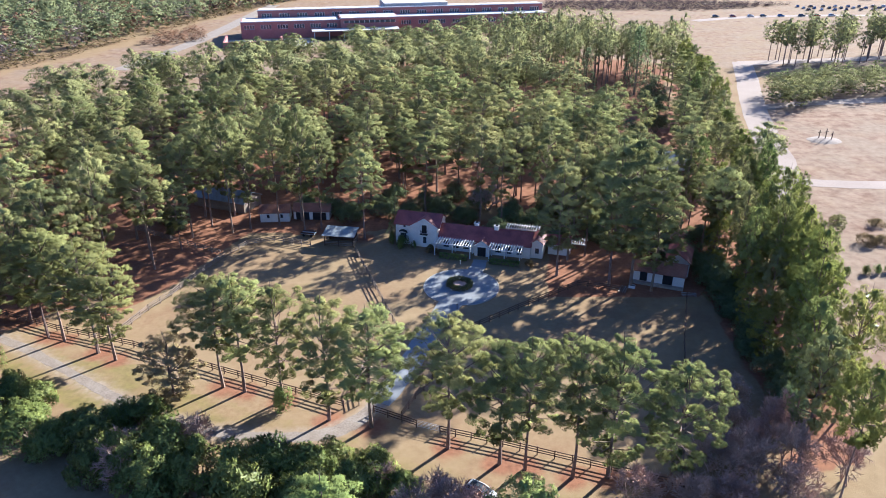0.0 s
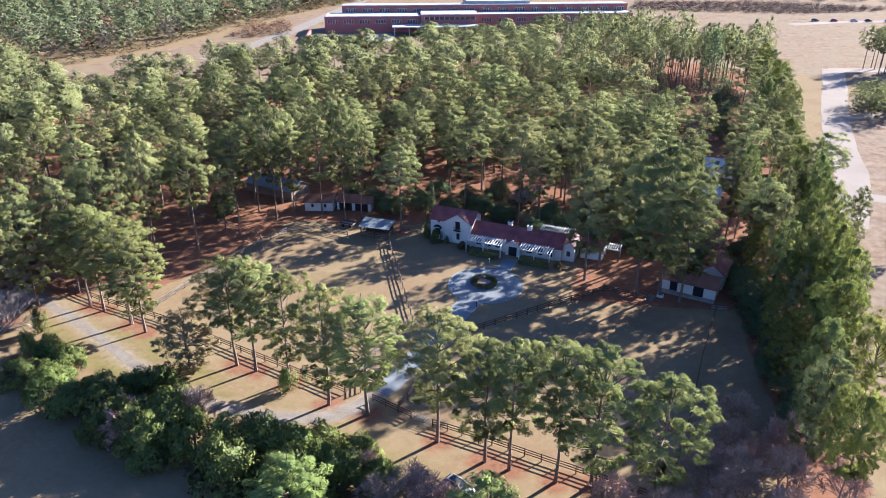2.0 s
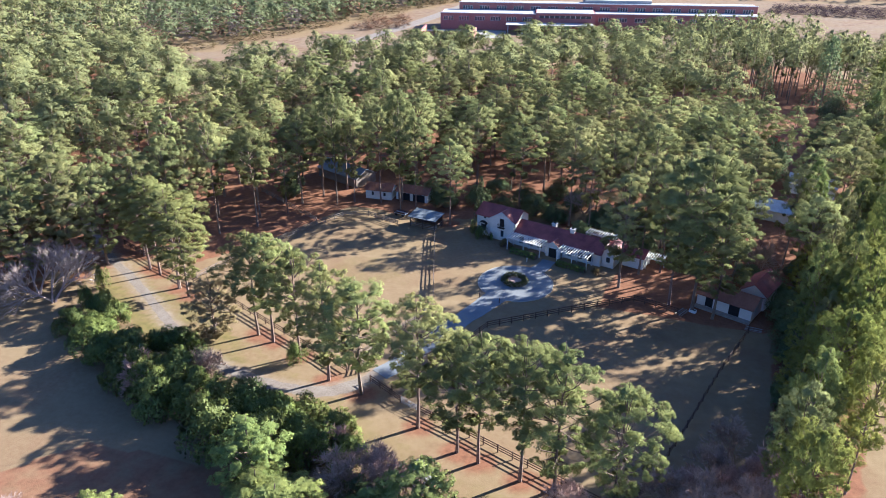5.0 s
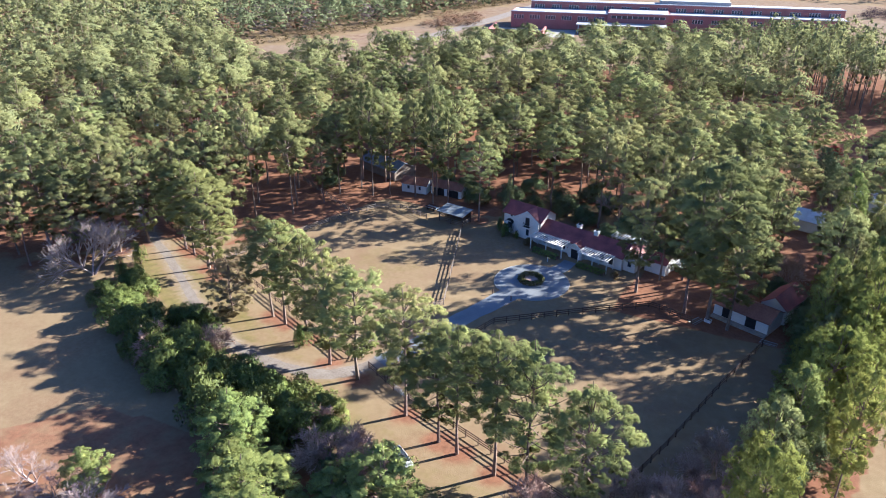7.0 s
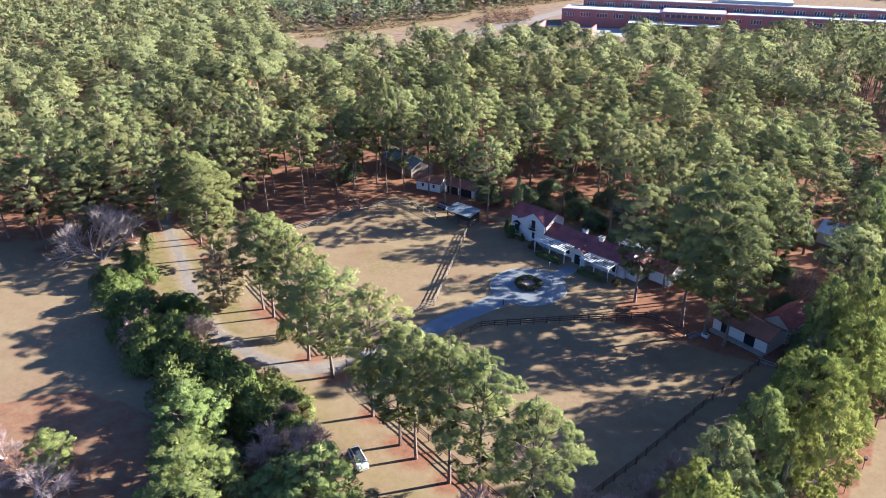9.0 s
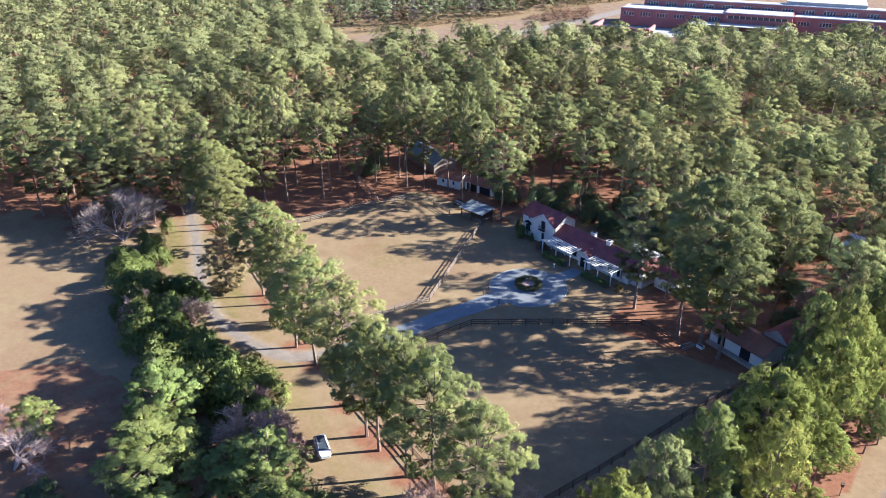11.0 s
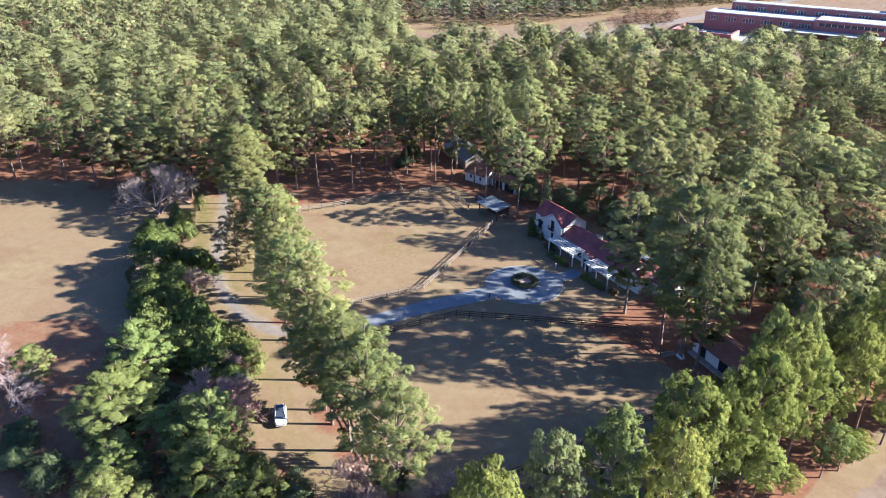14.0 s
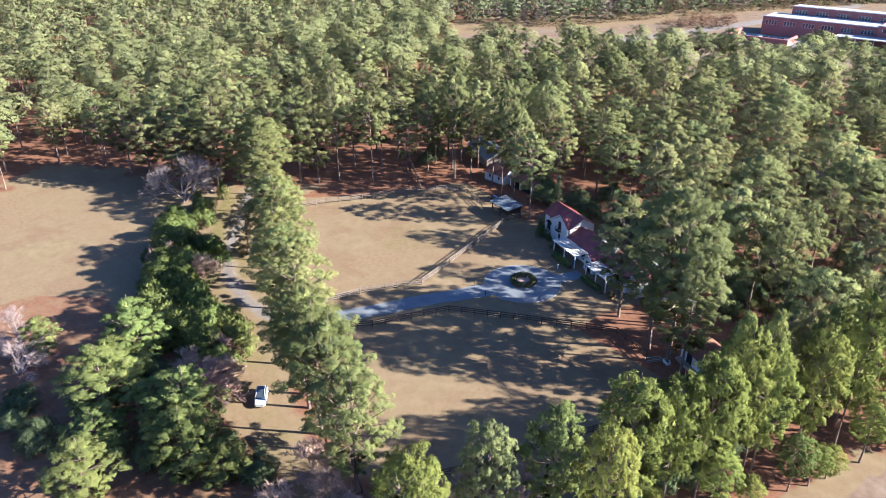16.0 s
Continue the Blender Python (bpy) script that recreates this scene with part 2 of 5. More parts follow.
    col = mix(verge.outputs[0], col, ramp(tex(1.1, 8, 0.7), 0.3, 0.7, (0.17, 0.125, 0.088), (0.27, 0.22, 0.175)))
    nt.links.new(col, b.inputs["Base Color"])
    bp = nt.nodes.new("ShaderNodeBump")
    bp.inputs["Strength"].default_value, bp.inputs["Distance"].default_value = 0.5, 0.08
    nt.links.new(tex(5.0, 4), bp.inputs["Height"])
    nt.links.new(bp.outputs["Normal"], b.inputs["Normal"])
    return m


M_GROUND = ground_material()


# ---- builders ----
class Solid:
    """Gathers boxes, prisms and polygons into one mesh."""

    def __init__(self):
        self.v, self.f = [], []

    def poly(self, pts):
        n = len(self.v)
        self.v += [tuple(p) for p in pts]
        self.f.append(tuple(range(n, n + len(pts))))
        return self

    def box(self, x0, x1, y0, y1, z0, z1):
        n = len(self.v)
        self.v += [(x, y, z) for z in (z0, z1) for x, y in ((x0, y0), (x1, y0), (x1, y1), (x0, y1))]
        self.f += [tuple(n + i for i in q) for q in ((3, 2, 1, 0), (4, 5, 6, 7), (0, 1, 5, 4), (1, 2, 6, 5), (2, 3, 7, 6), (3, 0, 4, 7))]
        return self

    def beam(self, a, b, w, h):
        """A bar of width w and height h from a to b."""
        a, b = Vector(a), Vector(b)
        d = (b - a).normalized()
        side = d.cross(Vector((0, 0, 1)))
        side = (side if side.length > 0.01 else Vector((1, 0, 0))).normalized()
        up = side.cross(d).normalized()
        n = len(self.v)
        for p in (a, b):
            for s, u in ((-1, -1), (1, -1), (1, 1), (-1, 1)):
                self.v.append(tuple(p + side * s * w / 2 + up * u * h / 2))
        self.f += [tuple(n + i for i in q) for q in ((0, 1, 2, 3), (7, 6, 5, 4), (4, 5, 1, 0), (5, 6, 2, 1), (6, 7, 3, 2), (7, 4, 0, 3))]
        return self

    def rod(self, a, b, ra, rb, sides=5):
        """A tapered round bar."""
        a, b = Vector(a), Vector(b)
        d = (b - a).normalized()
        e1 = d.orthogonal().normalized()
        e2 = d.cross(e1)
        n = len(self.v)
        for p, r in ((a, ra), (b, rb)):
            for i in range(sides):
                t = 2 * math.pi * i / sides
                self.v.append(tuple(p + (e1 * math.cos(t) + e2 * math.sin(t)) * r))
        for i in range(sides):
            j = (i + 1) % sides
            self.f.append((n + i, n + j, n + sides + j, n + sides + i))
        self.f.append(tuple(n + sides + i for i in range(sides)))
        return self

    def slab(self, pts, thick):
        """A plate whose upper face is the polygon, thick downwards."""
        n, k = len(self.v), len(pts)
        self.v += [tuple(p) for p in pts] + [(p[0], p[1], p[2] - thick) for p in pts]
        self.f += [tuple(range(n, n + k)), tuple(range(n + 2 * k - 1, n + k - 1, -1))]
        self.f += [(n + i, n + k + i, n + k + (i + 1) % k, n + (i + 1) % k) for i in range(k)]
        return self

    def mesh(self, name, material):
        me = bpy.data.meshes.new(name)
        me.from_pydata(self.v, [], self.f)
        me.materials.append(material)
        return me


def part(name, solid, material, parent, label=""):
    ob = new(name, solid if isinstance(solid, bpy.types.Mesh) else solid.mesh(name, material))
    ob.parent = parent
    return tagged(ob, label)


def thing(name, m, label, category, group="", kind=""):
    ob = new(name)
    ob.matrix_basis = m
    return tagged(ob, label, category, group, kind)


def tri_mesh(name, verts, material):
    """A mesh of loose triangles from rows of place and tuft direction, three rows each."""
    n = len(verts)
    me = bpy.data.meshes.new(name)
    me.vertices.add(n)
    me.vertices.foreach_set("co", np.ascontiguousarray(verts[:, :3], dtype=np.float32).ravel())
    me.loops.add(n)
    me.loops.foreach_set("vertex_index", np.arange(n, dtype=np.int32))
    me.polygons.add(n // 3)
    me.polygons.foreach_set("loop_start", np.arange(0, n, 3, dtype=np.int32))
    tuft = me.attributes.new("tuft", "FLOAT_VECTOR", "POINT")
    tuft.data.foreach_set("vector", np.ascontiguousarray(verts[:, 3:], dtype=np.float32).ravel())
    me.update(calc_edges=True)
    me.materials.append(material)
    return me


def unit(a):
    return a / np.maximum(np.linalg.norm(a, axis=-1, keepdims=True), 1e-6)


def leaves(rng, centres, radii, per, length, width, flat=0.75, rough=0.6, droop=0.0, up=0.5, face=None, lead=None, fuzz=0.2, shell=0.5):
    """Needle or leaf triangles, laid like shingles with jitter over many clumps. Returns rows of place and tuft direction."""
    k = len(centres)
    lean = 0 if face is None else face[:, None]
    out = unit(rng.normal(size=(k, per, 3)) + np.array((0, 0, up)) + lean)
    depth = rng.uniform(shell, 1.0, (k, per, 1)) ** 0.6
    base = centres[:, None] + out * depth * radii[:, None, None] * np.array((1, 1, flat))
    nrm = unit(out + rough * rng.normal(size=out.shape) + lean * 0.8)
    d = unit(np.cross(nrm, rng.normal(size=out.shape)) + 0.45 * out - np.array((0, 0, droop)))
    w = unit(np.cross(nrm, d))
    s = rng.uniform(0.65, 1.35, (k, per, 1))
    a, b, c = base - w * s * width / 2 - d * s * length * 0.3, base + w * s * width / 2 - d * s * length * 0.3, base + d * s * length * 0.7
    tuft = unit(unit(out / np.array((1, 1, flat))) * 0.6 + lean * 0.5 + (0 if lead is None else lead[:, None]) + fuzz * rng.normal(size=out.shape))
    return np.concatenate((np.stack((a, b, c), axis=2).reshape(-1, 3), np.repeat(tuft.reshape(-1, 3), 3, axis=0)), axis=1)


def heart(rng, h, bare, reach, n=9, per=110, size=0.7):
    """Thick clumps up the middle of a crown, where the needles are too dense to see through."""
    u = np.linspace(0.1, 0.92, n)
    prof = np.minimum(1.0, 0.5 + 1.4 * u) * np.sqrt(np.maximum(0.04, 1 - np.maximum(0.0, (u - 0.4) / 0.62) ** 2))
    az = np.arange(n) * 2.4 + rng.uniform(0, 6.28)
    r = reach * prof * rng.uniform(0.1, 0.36, n)
    c = np.stack((np.cos(az) * r, np.sin(az) * r, h * (bare + (0.96 - bare) * u)), axis=1)
    return leaves(rng, c, reach * prof * rng.uniform(0.2, 0.3, n), per, size, size * 0.6, 0.8, 0.35, 0.0, 0.2, outward(c, h, bare))


def outward(spots, h, bare):
    """The way each clump faces, away from the middle of its crown."""
    return unit((spots - np.array((0, 0, h * (bare + 0.35 * (1 - bare))))) * np.array((1, 1, 0.7))) * 0.75


def tufts(rng, spots, sizes, n, flat):
    """Splits each pad into n tufts over its upper side: places, radii and the way the pad faces there."""
    d = unit(rng.normal(size=(len(spots), n, 3)) + np.array((0, 0, 0.55)))
    c = spots[:, None] + d * sizes[:, None, None] * np.array((1, 1, flat)) * rng.uniform(0.55, 0.95, (len(spots), n, 1))
    r = sizes[:, None] * rng.uniform(0.32, 0.5, (len(spots), n))
    return c.reshape(-1, 3), r.ravel(), unit(d / np.array((1, 1, flat))).reshape(-1, 3) * 0.45


def pine_shape(rng, h, bare, reach, limbs, pads=2, small=0.2, big=0.31, thin=0.45):
    """A pine's domed crown: needle pads over an uneven shell, open inside and ragged below, with the limbs that carry them."""
    lines, spots, sizes = [], [], []
    lean = rng.normal(size=2) * 0.02 * h
    mid = h * (bare + 0.42 * (1 - bare))
    above, below = h * 0.985 - mid - 0.12 * reach, mid - h * bare
    wave = rng.uniform(0, 6.28, 4)
    n = limbs * pads
    for k in range(n):
        c = min(1.0, max(-1.0, 1 - 1.95 * (k + 0.5) / n + rng.uniform(-0.05, 0.05)))
        if c < -0.1 and rng.uniform() < thin:
            continue
        az = k * 2.39996 + rng.uniform(-0.3, 0.3)
        bulge = 1 + 0.11 * math.sin(3 * az + 4 * c + wave[0]) + 0.08 * math.sin(5 * az - 7 * c + wave[1]) + 0.1 * math.cos(az + wave[2])
        deep = rng.uniform(0.35, 0.7) if rng.uniform() < 0.2 else rng.uniform(0.74, 0.95)
        r = reach * math.sqrt(max(0.0, 1 - c * c)) * bulge * deep * (0.9 if c < 0 else 1.0)
        z = mid + (above * (0.88 + 0.12 * bulge) if c > 0 else below) * c * (deep if c > 0 else 1.0)
        u = (z / h - bare) / (1 - bare)
        tip = np.array((lean[0] * u + math.cos(az) * r, lean[1] * u + math.sin(az) * r, z))
        spots.append(tip)
        sizes.append(reach * rng.uniform(small, big) * (0.8 if c < -0.1 else 1.0))
        if k % pads == 0:
            lines.append((np.array((lean[0] * u * 0.6, lean[1] * u * 0.6, max(h * bare * 0.9, z - 0.25 * r - (0.3 * above if c > 0.3 else 0)))), tip))
    return lines, np.array(spots), np.array(sizes)


def trunk_solid(rng, h, r, lines, sides=6):
    s = Solid()
    pts = [Vector((rng.normal() * 0.1 * (i > 0), rng.normal() * 0.1 * (i > 0), h * i / 5)) for i in range(6)]
    for i in range(5):
        s.rod(pts[i], pts[i + 1], r * (1 - 0.17 * i) * (1.35 if i == 0 else 1), r * (1 - 0.17 * (i + 1)), sides)
    for root, tip in lines:
        mid = root + (tip - root) * 0.5 - np.array((0, 0, 0.06 * np.linalg.norm(tip - root)))
        s.rod(root, mid, 0.075, 0.055, 3)
        s.rod(mid, tip, 0.055, 0.02, 3)
    return s


def pine(seed, h, bare, reach, limbs, per, material, length=0.5, width=0.2, pads=2, small=0.2, big=0.31, split=5, core=6, thin=0.45, flat=0.38):
    """A pine of its own at the origin: trunk with limbs, and a crown of needle tufts on flat pads."""
    rng = np.random.default_rng(seed)
    lines, spots, sizes = pine_shape(rng, h, bare, reach, limbs, pads, small, big, thin)
    root = thing("pine_tree", Matrix.Identity(4), "tall pine with a bare trunk and clumped crown", "tree")
    part("trunk", trunk_solid(rng, h * 0.97, 0.19, lines), M_BARK, root)
    c, r, lead = tufts(rng, spots, sizes, split, flat)
    needles = leaves(rng, c, r, per, length, width, 0.62, 0.36, 0.0, 0.4, outward(c, h, bare) * 0.6, lead * 0.8 + outward(c, h, bare) * 0.9, 0.2, 0.65)
    part("crown", tri_mesh("crown", np.concatenate((heart(rng, h, bare, reach, core, 120, 0.45), needles)), material), material, root)
    return root


def bush(seed, reach, h, clumps, per, material, length=0.4, width=0.3, name="bush", cat="bush", label="dense dark evergreen bush", lump=0.34):
    rng = np.random.default_rng(seed)
    d = unit(rng.normal(size=(clumps, 3)))
    d[:, 2] = np.abs(d[:, 2])
    c = d * np.array((reach, reach, h * 0.72)) * rng.uniform(0.45, 0.8, (clumps, 1)) + np.array((0, 0, h * 0.14))
    c[:, :2] *= 1 - 0.5 * c[:, 2:] / h
    root = thing(name, Matrix.Identity(4), label, cat)
    s = Solid()
    for i in range(0, clumps, 2):
        s.rod((rng.normal() * 0.15, rng.normal() * 0.15, 0), c[i], 0.07, 0.025, 3)
    part("trunk", s, M_BARK, root)
    out = unit(c - np.array((0, 0, h * 0.25))) * 0.5
    part("crown", tri_mesh("crown", leaves(rng, c, np.full(clumps, min(reach, h) * lump) * rng.uniform(0.75, 1.2, clumps), per, length, width, 0.85, 0.5, 0.0, 0.5, out), material), material, root)
    return root


def cone_tree(seed, h, reach, per, material, label, n=46, taper=0.8):
    rng = np.random.default_rng(seed)
    u = np.linspace(0.04, 0.98, n)
    az = np.arange(n) * 2.4
    r = reach * (1 - u) ** taper * rng.uniform(0.6, 1.0, n)
    c = np.stack((np.cos(az) * r, np.sin(az) * r, u * h), axis=1)
    root = thing("cedar_tree", Matrix.Identity(4), label, "tree")
    part("trunk", Solid().rod((0, 0, 0), (0, 0, h * 0.95), 0.22, 0.04, 6), M_BARK, root)
    out = unit(np.stack((np.cos(az), np.sin(az), np.full(n, 0.35)), axis=1)) * 0.6
    part("crown", tri_mesh("crown", leaves(rng, c, reach * (0.22 + 0.3 * (1 - u)) * 46 / max(n, 46), per, 0.4, 0.14, 0.9, 0.5, 0.0, 0.3, out), material), material, root)
    return root


def bare_tree(seed, h, spread, material, label, depth=5, thick=0.16, name="bare_tree", stems=3):
    """A leafless tree of forking limbs: heavy ones, and a crown of fine twigs."""
    rng = np.random.default_rng(seed)
    low, fine = Solid(), Solid()

    def grow(p, d, length, r, level):
        q = p + d * length
        (low if level < 2 else fine).rod(p, q, r, max(r * 0.62, 0.009), 5 if level < 2 else 3)
        if level >= depth:
            return
        for _ in range(3 if level < depth - 2 else 4):
            side = unit(rng.normal(size=3))
            nd = unit(d + side * spread + np.array((0, 0, 0.1)))
            grow(p + d * length * rng.uniform(0.5, 1.0), nd, length * rng.uniform(0.62, 0.85), max(r * 0.58, 0.02), level + 1)

    for _ in range(stems):
        grow(np.zeros(3) + rng.normal(size=3) * np.array((0.2, 0.2, 0)), unit(np.array((rng.normal() * 0.35, rng.normal() * 0.35, 1.0))), h * 0.27, thick, 0)
    root = thing(name, Matrix.Identity(4), label, "tree")
    part("trunk", low, material, root)
    part("crown", fine, material, root)
    return root


def inside(poly, x, y):
    """Which points lie in the polygon."""
    x, y = np.asarray(x, float), np.asarray(y, float)
    hit = np.zeros(x.shape, bool)
    for (ax, ay), (bx, by) in zip(poly, poly[1:] + poly[:1]):
        if ay != by:
            hit ^= ((ay > y) != (by > y)) & (x < (bx - ax) * (y - ay) / (by - ay) + ax)
    return hit


def scatter(rng, poly, gap, jitter=0.42):
    """Jittered places inside a polygon."""
    p = np.array(poly)
    lo, hi = p.min(0), p.max(0)
    gx, gy = np.meshgrid(np.arange(lo[0], hi[0], gap), np.arange(lo[1], hi[1], gap * 0.87))
    gx[1::2] += gap / 2
    pts = np.stack((gx.ravel(), gy.ravel()), axis=1)
    pts = pts + rng.uniform(-jitter, jitter, pts.shape) * gap
    return pts[inside(poly, pts[:, 0], pts[:, 1])]


def far_from(pts, line, d):
    """Which points keep d metres away from a polyline."""
    keep = np.ones(len(pts), bool)
    for a, b in zip(line[:-1], line[1:]):
        a, b = np.array(a, float), np.array(b, float)
        t = np.clip(((pts - a) @ (b - a)) / max((b - a) @ (b - a), 1e-9), 0, 1)
        keep &= np.linalg.norm(pts - (a + t[:, None] * (b - a)), axis=1) > d
    return keep


def ribbon(name, line, widths, z, material, label, cat="road", thick=0.05, smooth=4, rough=0.18):
    """A strip of paving along a polyline, rounded at its bends."""
    pts = [Vector((x, y, 0)) for x, y in line]
    fine = []
    n = len(pts)
    for i in range(n - 1):
        p0, p1, p2, p3 = pts[max(i - 1, 0)], pts[i], pts[i + 1], pts[min(i + 2, n - 1)]
        for k in range(smooth):
            t = k / smooth
            fine.append((0.5 * (2 * p1 + (p2 - p0) * t + (2 * p0 - 5 * p1 + 4 * p2 - p3) * t * t + (3 * p1 - p0 - 3 * p2 + p3) * t ** 3), widths[i] + (widths[i + 1] - widths[i]) * t))
    fine.append((pts[-1], widths[-1]))
    s = Solid()
    rng = random.Random(7)
    lefts, rights = [], []
    for i, (p, w) in enumerate(fine):
        d = (fine[min(i + 1, len(fine) - 1)][0] - fine[max(i - 1, 0)][0]).normalized()
        nrm = Vector((-d.y, d.x, 0))
        lefts.append(p + nrm * (w / 2 + rng.uniform(-rough, rough)))
        rights.append(p - nrm * (w / 2 + rng.uniform(-rough, rough)))
    for i in range(len(fine) - 1):
        s.slab([(*rights[i].xy, z), (*rights[i + 1].xy, z), (*lefts[i + 1].xy, z), (*lefts[i].xy, z)], thick)
    ob = new(name, s.mesh(name, material))
    return tagged(ob, label, cat, kind="structure")


# ---- plan: zones of the ground ----
TRACK = [(-230, 215), (-150, 160), (-105, 127), (-82, 110.5), (-69.4, 103), (-60, 97), (-51, 91), (-42.8, 85.8), (-34, 82.6), (-24.4, 81.2), (-16.5, 82), (-12, 85.5), (-9, 90.5)]
DRIVE = [(-9.6, 89), (-8, 92.5), (-5.4, 99.5), (-2, 110), (1.2, 118.5), (3, 123)]
CIRCLE = (3.6, 125.7)
NORTH_WOODS = [(-70, 118), (-62, 128), (-55, 146), (-46, 164), (-12, 172), (22, 165), (36, 148), (56, 142), (60, 165), (72, 200), (80, 240), (92, 300), (104, 335), (60, 372), (20, 365), (-21, 340), (-66, 310), (-85, 285), (-105, 272), (-124, 247), (-140, 225), (-130, 170)]
WEST_WOODS = [(-70, 118), (-80, 106), (-96, 92), (-112, 84), (-126, 72), (-114, 52), (-150, 20), (-330, 10), (-560, 90), (-560, 300), (-330, 420), (-232, 300), (-142, 228), (-130, 170)]
FAR_WOODS = [(-250, 270), (-204, 327), (-178, 390), (-163, 465), (-138, 530), (-75, 640), (-90, 800), (-640, 800), (-640, 250), (-560, 300), (-330, 425)]
BELT = [(49, 74), (57, 76), (63, 104), (65, 128), (71, 152), (79, 190), (86, 225), (94, 262), (104, 305), (94, 300), (80, 240), (72, 200), (60, 165), (52, 142), (50, 112)]
SAND = [(66, 100), (72, 150), (98, 205), (122, 275), (150, 345), (400, 330), (400, 60), (70, 60)]
FIELD = [(-215, 275), (-190, 330), (-165, 400), (-150, 480), (-110, 600), (420, 620), (420, 300), (118, 335), (60, 372), (-21, 345), (-85, 290), (-124, 250)]

FRONT_ROW = [(-68.5, 107.4, 21.5, 5.5), (-65.2, 106.3, 22.0, 5.5), (-57.8, 102.6, 20.0, 5.9), (-54.0, 100.4, 18.5, 5.2), (-34.2, 93.0, 18.8, 4.9), (-30.6, 91.8, 19.6, 4.9), (-24.2, 89.6, 21.2, 5.0), (-16.6, 85.0, 21.6, 5.5), (-10.3, 83.5, 21.0, 6.3), (0.7, 79.0, 20.6, 5.2), (7.6, 75.9, 21.4, 5.1), (10.9, 74.8, 20.0, 4.6), (17.0, 73.3, 20.6, 4.8), (21.6, 73.2, 21.5, 5.3), (29.1, 71.2, 19.8, 5.1)]
HOUSE_PINES = [(23.0, 130.6, 25.0, 5.8), (32.7, 126.4, 24.5, 5.4), (36.8, 125.8, 25.5, 6.0), (40.4, 124.0, 24.4, 5.8), (-28.0, 153.6, 25.0, 4.4), (-31.8, 153.2, 24.6, 4.2), (-17.6, 148.6, 21.6, 5.2), (-48.0, 151.5, 25.0, 5.0),
               (-56.3, 149.0, 23.0, 4.6), (-53.8, 155.4, 24.5, 4.8), (-38.2, 155.9, 24.0, 4.4), (-61.6, 138.0, 24.0, 5.0), (-59.3, 133.2, 25.0, 5.2), (-65.2, 126.8, 24.0, 5.0), (-78.4, 106.5, 22.5, 5.2), (-73.7, 112.0, 21.5, 5.0)]
WEST_EDGE = [(-91.8, 87.5, 19.5, 4.6), (-98.6, 90.0, 20.0, 4.8), (-124.2, 73.4, 20.0, 5.0), (-114.3, 82.3, 20.0, 4.8), (-112.6, 57.9, 19.0, 4.6), (-84.5, 103.0, 21.0, 5.4), (-89.0, 98.0, 20.0, 5.2), (-80.2, 100.2, 19.0, 4.8), (-94.0, 94.2, 20.0, 5.2), (-85.0, 94.0, 15.5, 4.4), (-104.0, 86.5, 19.5, 4.8), (-70.5, 118.5, 22.0, 5.0), (-67.5, 122.0, 23.0, 5.0)]
BELT_PINES = [(48.0, 76.2, 22.0, 3.5), (50.5, 83.6, 22.0, 3.8), (53.9, 92.2, 23.7, 4.5), (53.7, 114.3, 18.9, 3.8), (56.6, 125.5, 18.0, 3.8), (51.4, 98.5, 15.0, 3.4), (58.0, 101.0, 19.0, 4.0), (60.0, 110.0, 17.5, 3.8), (54.0, 105.0, 15.5, 3.6), (62.0, 118.0, 18.0, 3.8),
              (61.0, 132.0, 19.0, 3.8), (57.0, 138.5, 17.0, 3.8), (66.0, 139.0, 22.0, 4.0), (64.0, 147.0, 19.0, 4.0), (70.0, 152.0, 21.0, 3.8), (60.5, 152.0, 18.0, 3.8), (56.8, 84.5, 18.0, 3.4), (47.8, 66.2, 23.4, 3.7),
              (52.5, 108.5, 17.0, 3.6), (56.5, 96.5, 18.0, 3.7), (55.5, 119.0, 19.0, 3.8), (58.5, 106.0, 20.0, 3.8), (59.5, 124.0, 19.0, 3.7), (54.8, 131.0, 18.0, 3.8), (63.5, 126.0, 20.0, 3.8), (57.8, 113.0, 21.0, 3.8), (60.5, 139.5, 19.0, 3.7), (66.5, 132.5, 18.0, 3.6), (68.5, 146.0, 20.0, 3.7), (63.0, 156.0, 20.0, 3.8)]
WOOD_WEST = [(-174.8, 157.7, 20.6, 5.5), (-159.7, 152.9, 22.4, 5.4), (-145.7, 130.3, 23.2, 5.6), (-132.4, 160.0, 21.7, 5.0), (-131.3, 98.3, 18.7, 5.1), (-131.1, 172.2, 23.2, 5.1), (-131.0, 77.1, 19.4, 5.2), (-125.4, 133.3, 21.6, 5.7), (-124.4, 85.6, 18.6, 4.8), (-122.2, 109.9, 20.1, 5.2), (-121.6, 188.4, 21.8, 5.2), (-116.7, 167.7, 22.5, 5.3), (-116.2, 117.5, 19.0, 4.9), (-113.4, 107.2, 21.8, 5.6), (-111.5, 129.4, 20.8, 5.2), (-110.9, 97.7, 20.9, 4.5), (-108.4, 117.5, 22.6, 5.4), (-104.5, 150.2, 22.3, 4.7), (-101.5, 159.0, 20.8, 5.4), (-98.9, 136.4, 20.9, 4.5), (-98.5, 103.8, 19.8, 4.6), (-98.0, 117.2, 22.6, 4.1), (-94.4, 100.3, 21.7, 5.9), (-94.3, 158.8, 20.6, 4.5), (-90.9, 122.2, 20.9, 4.2)]
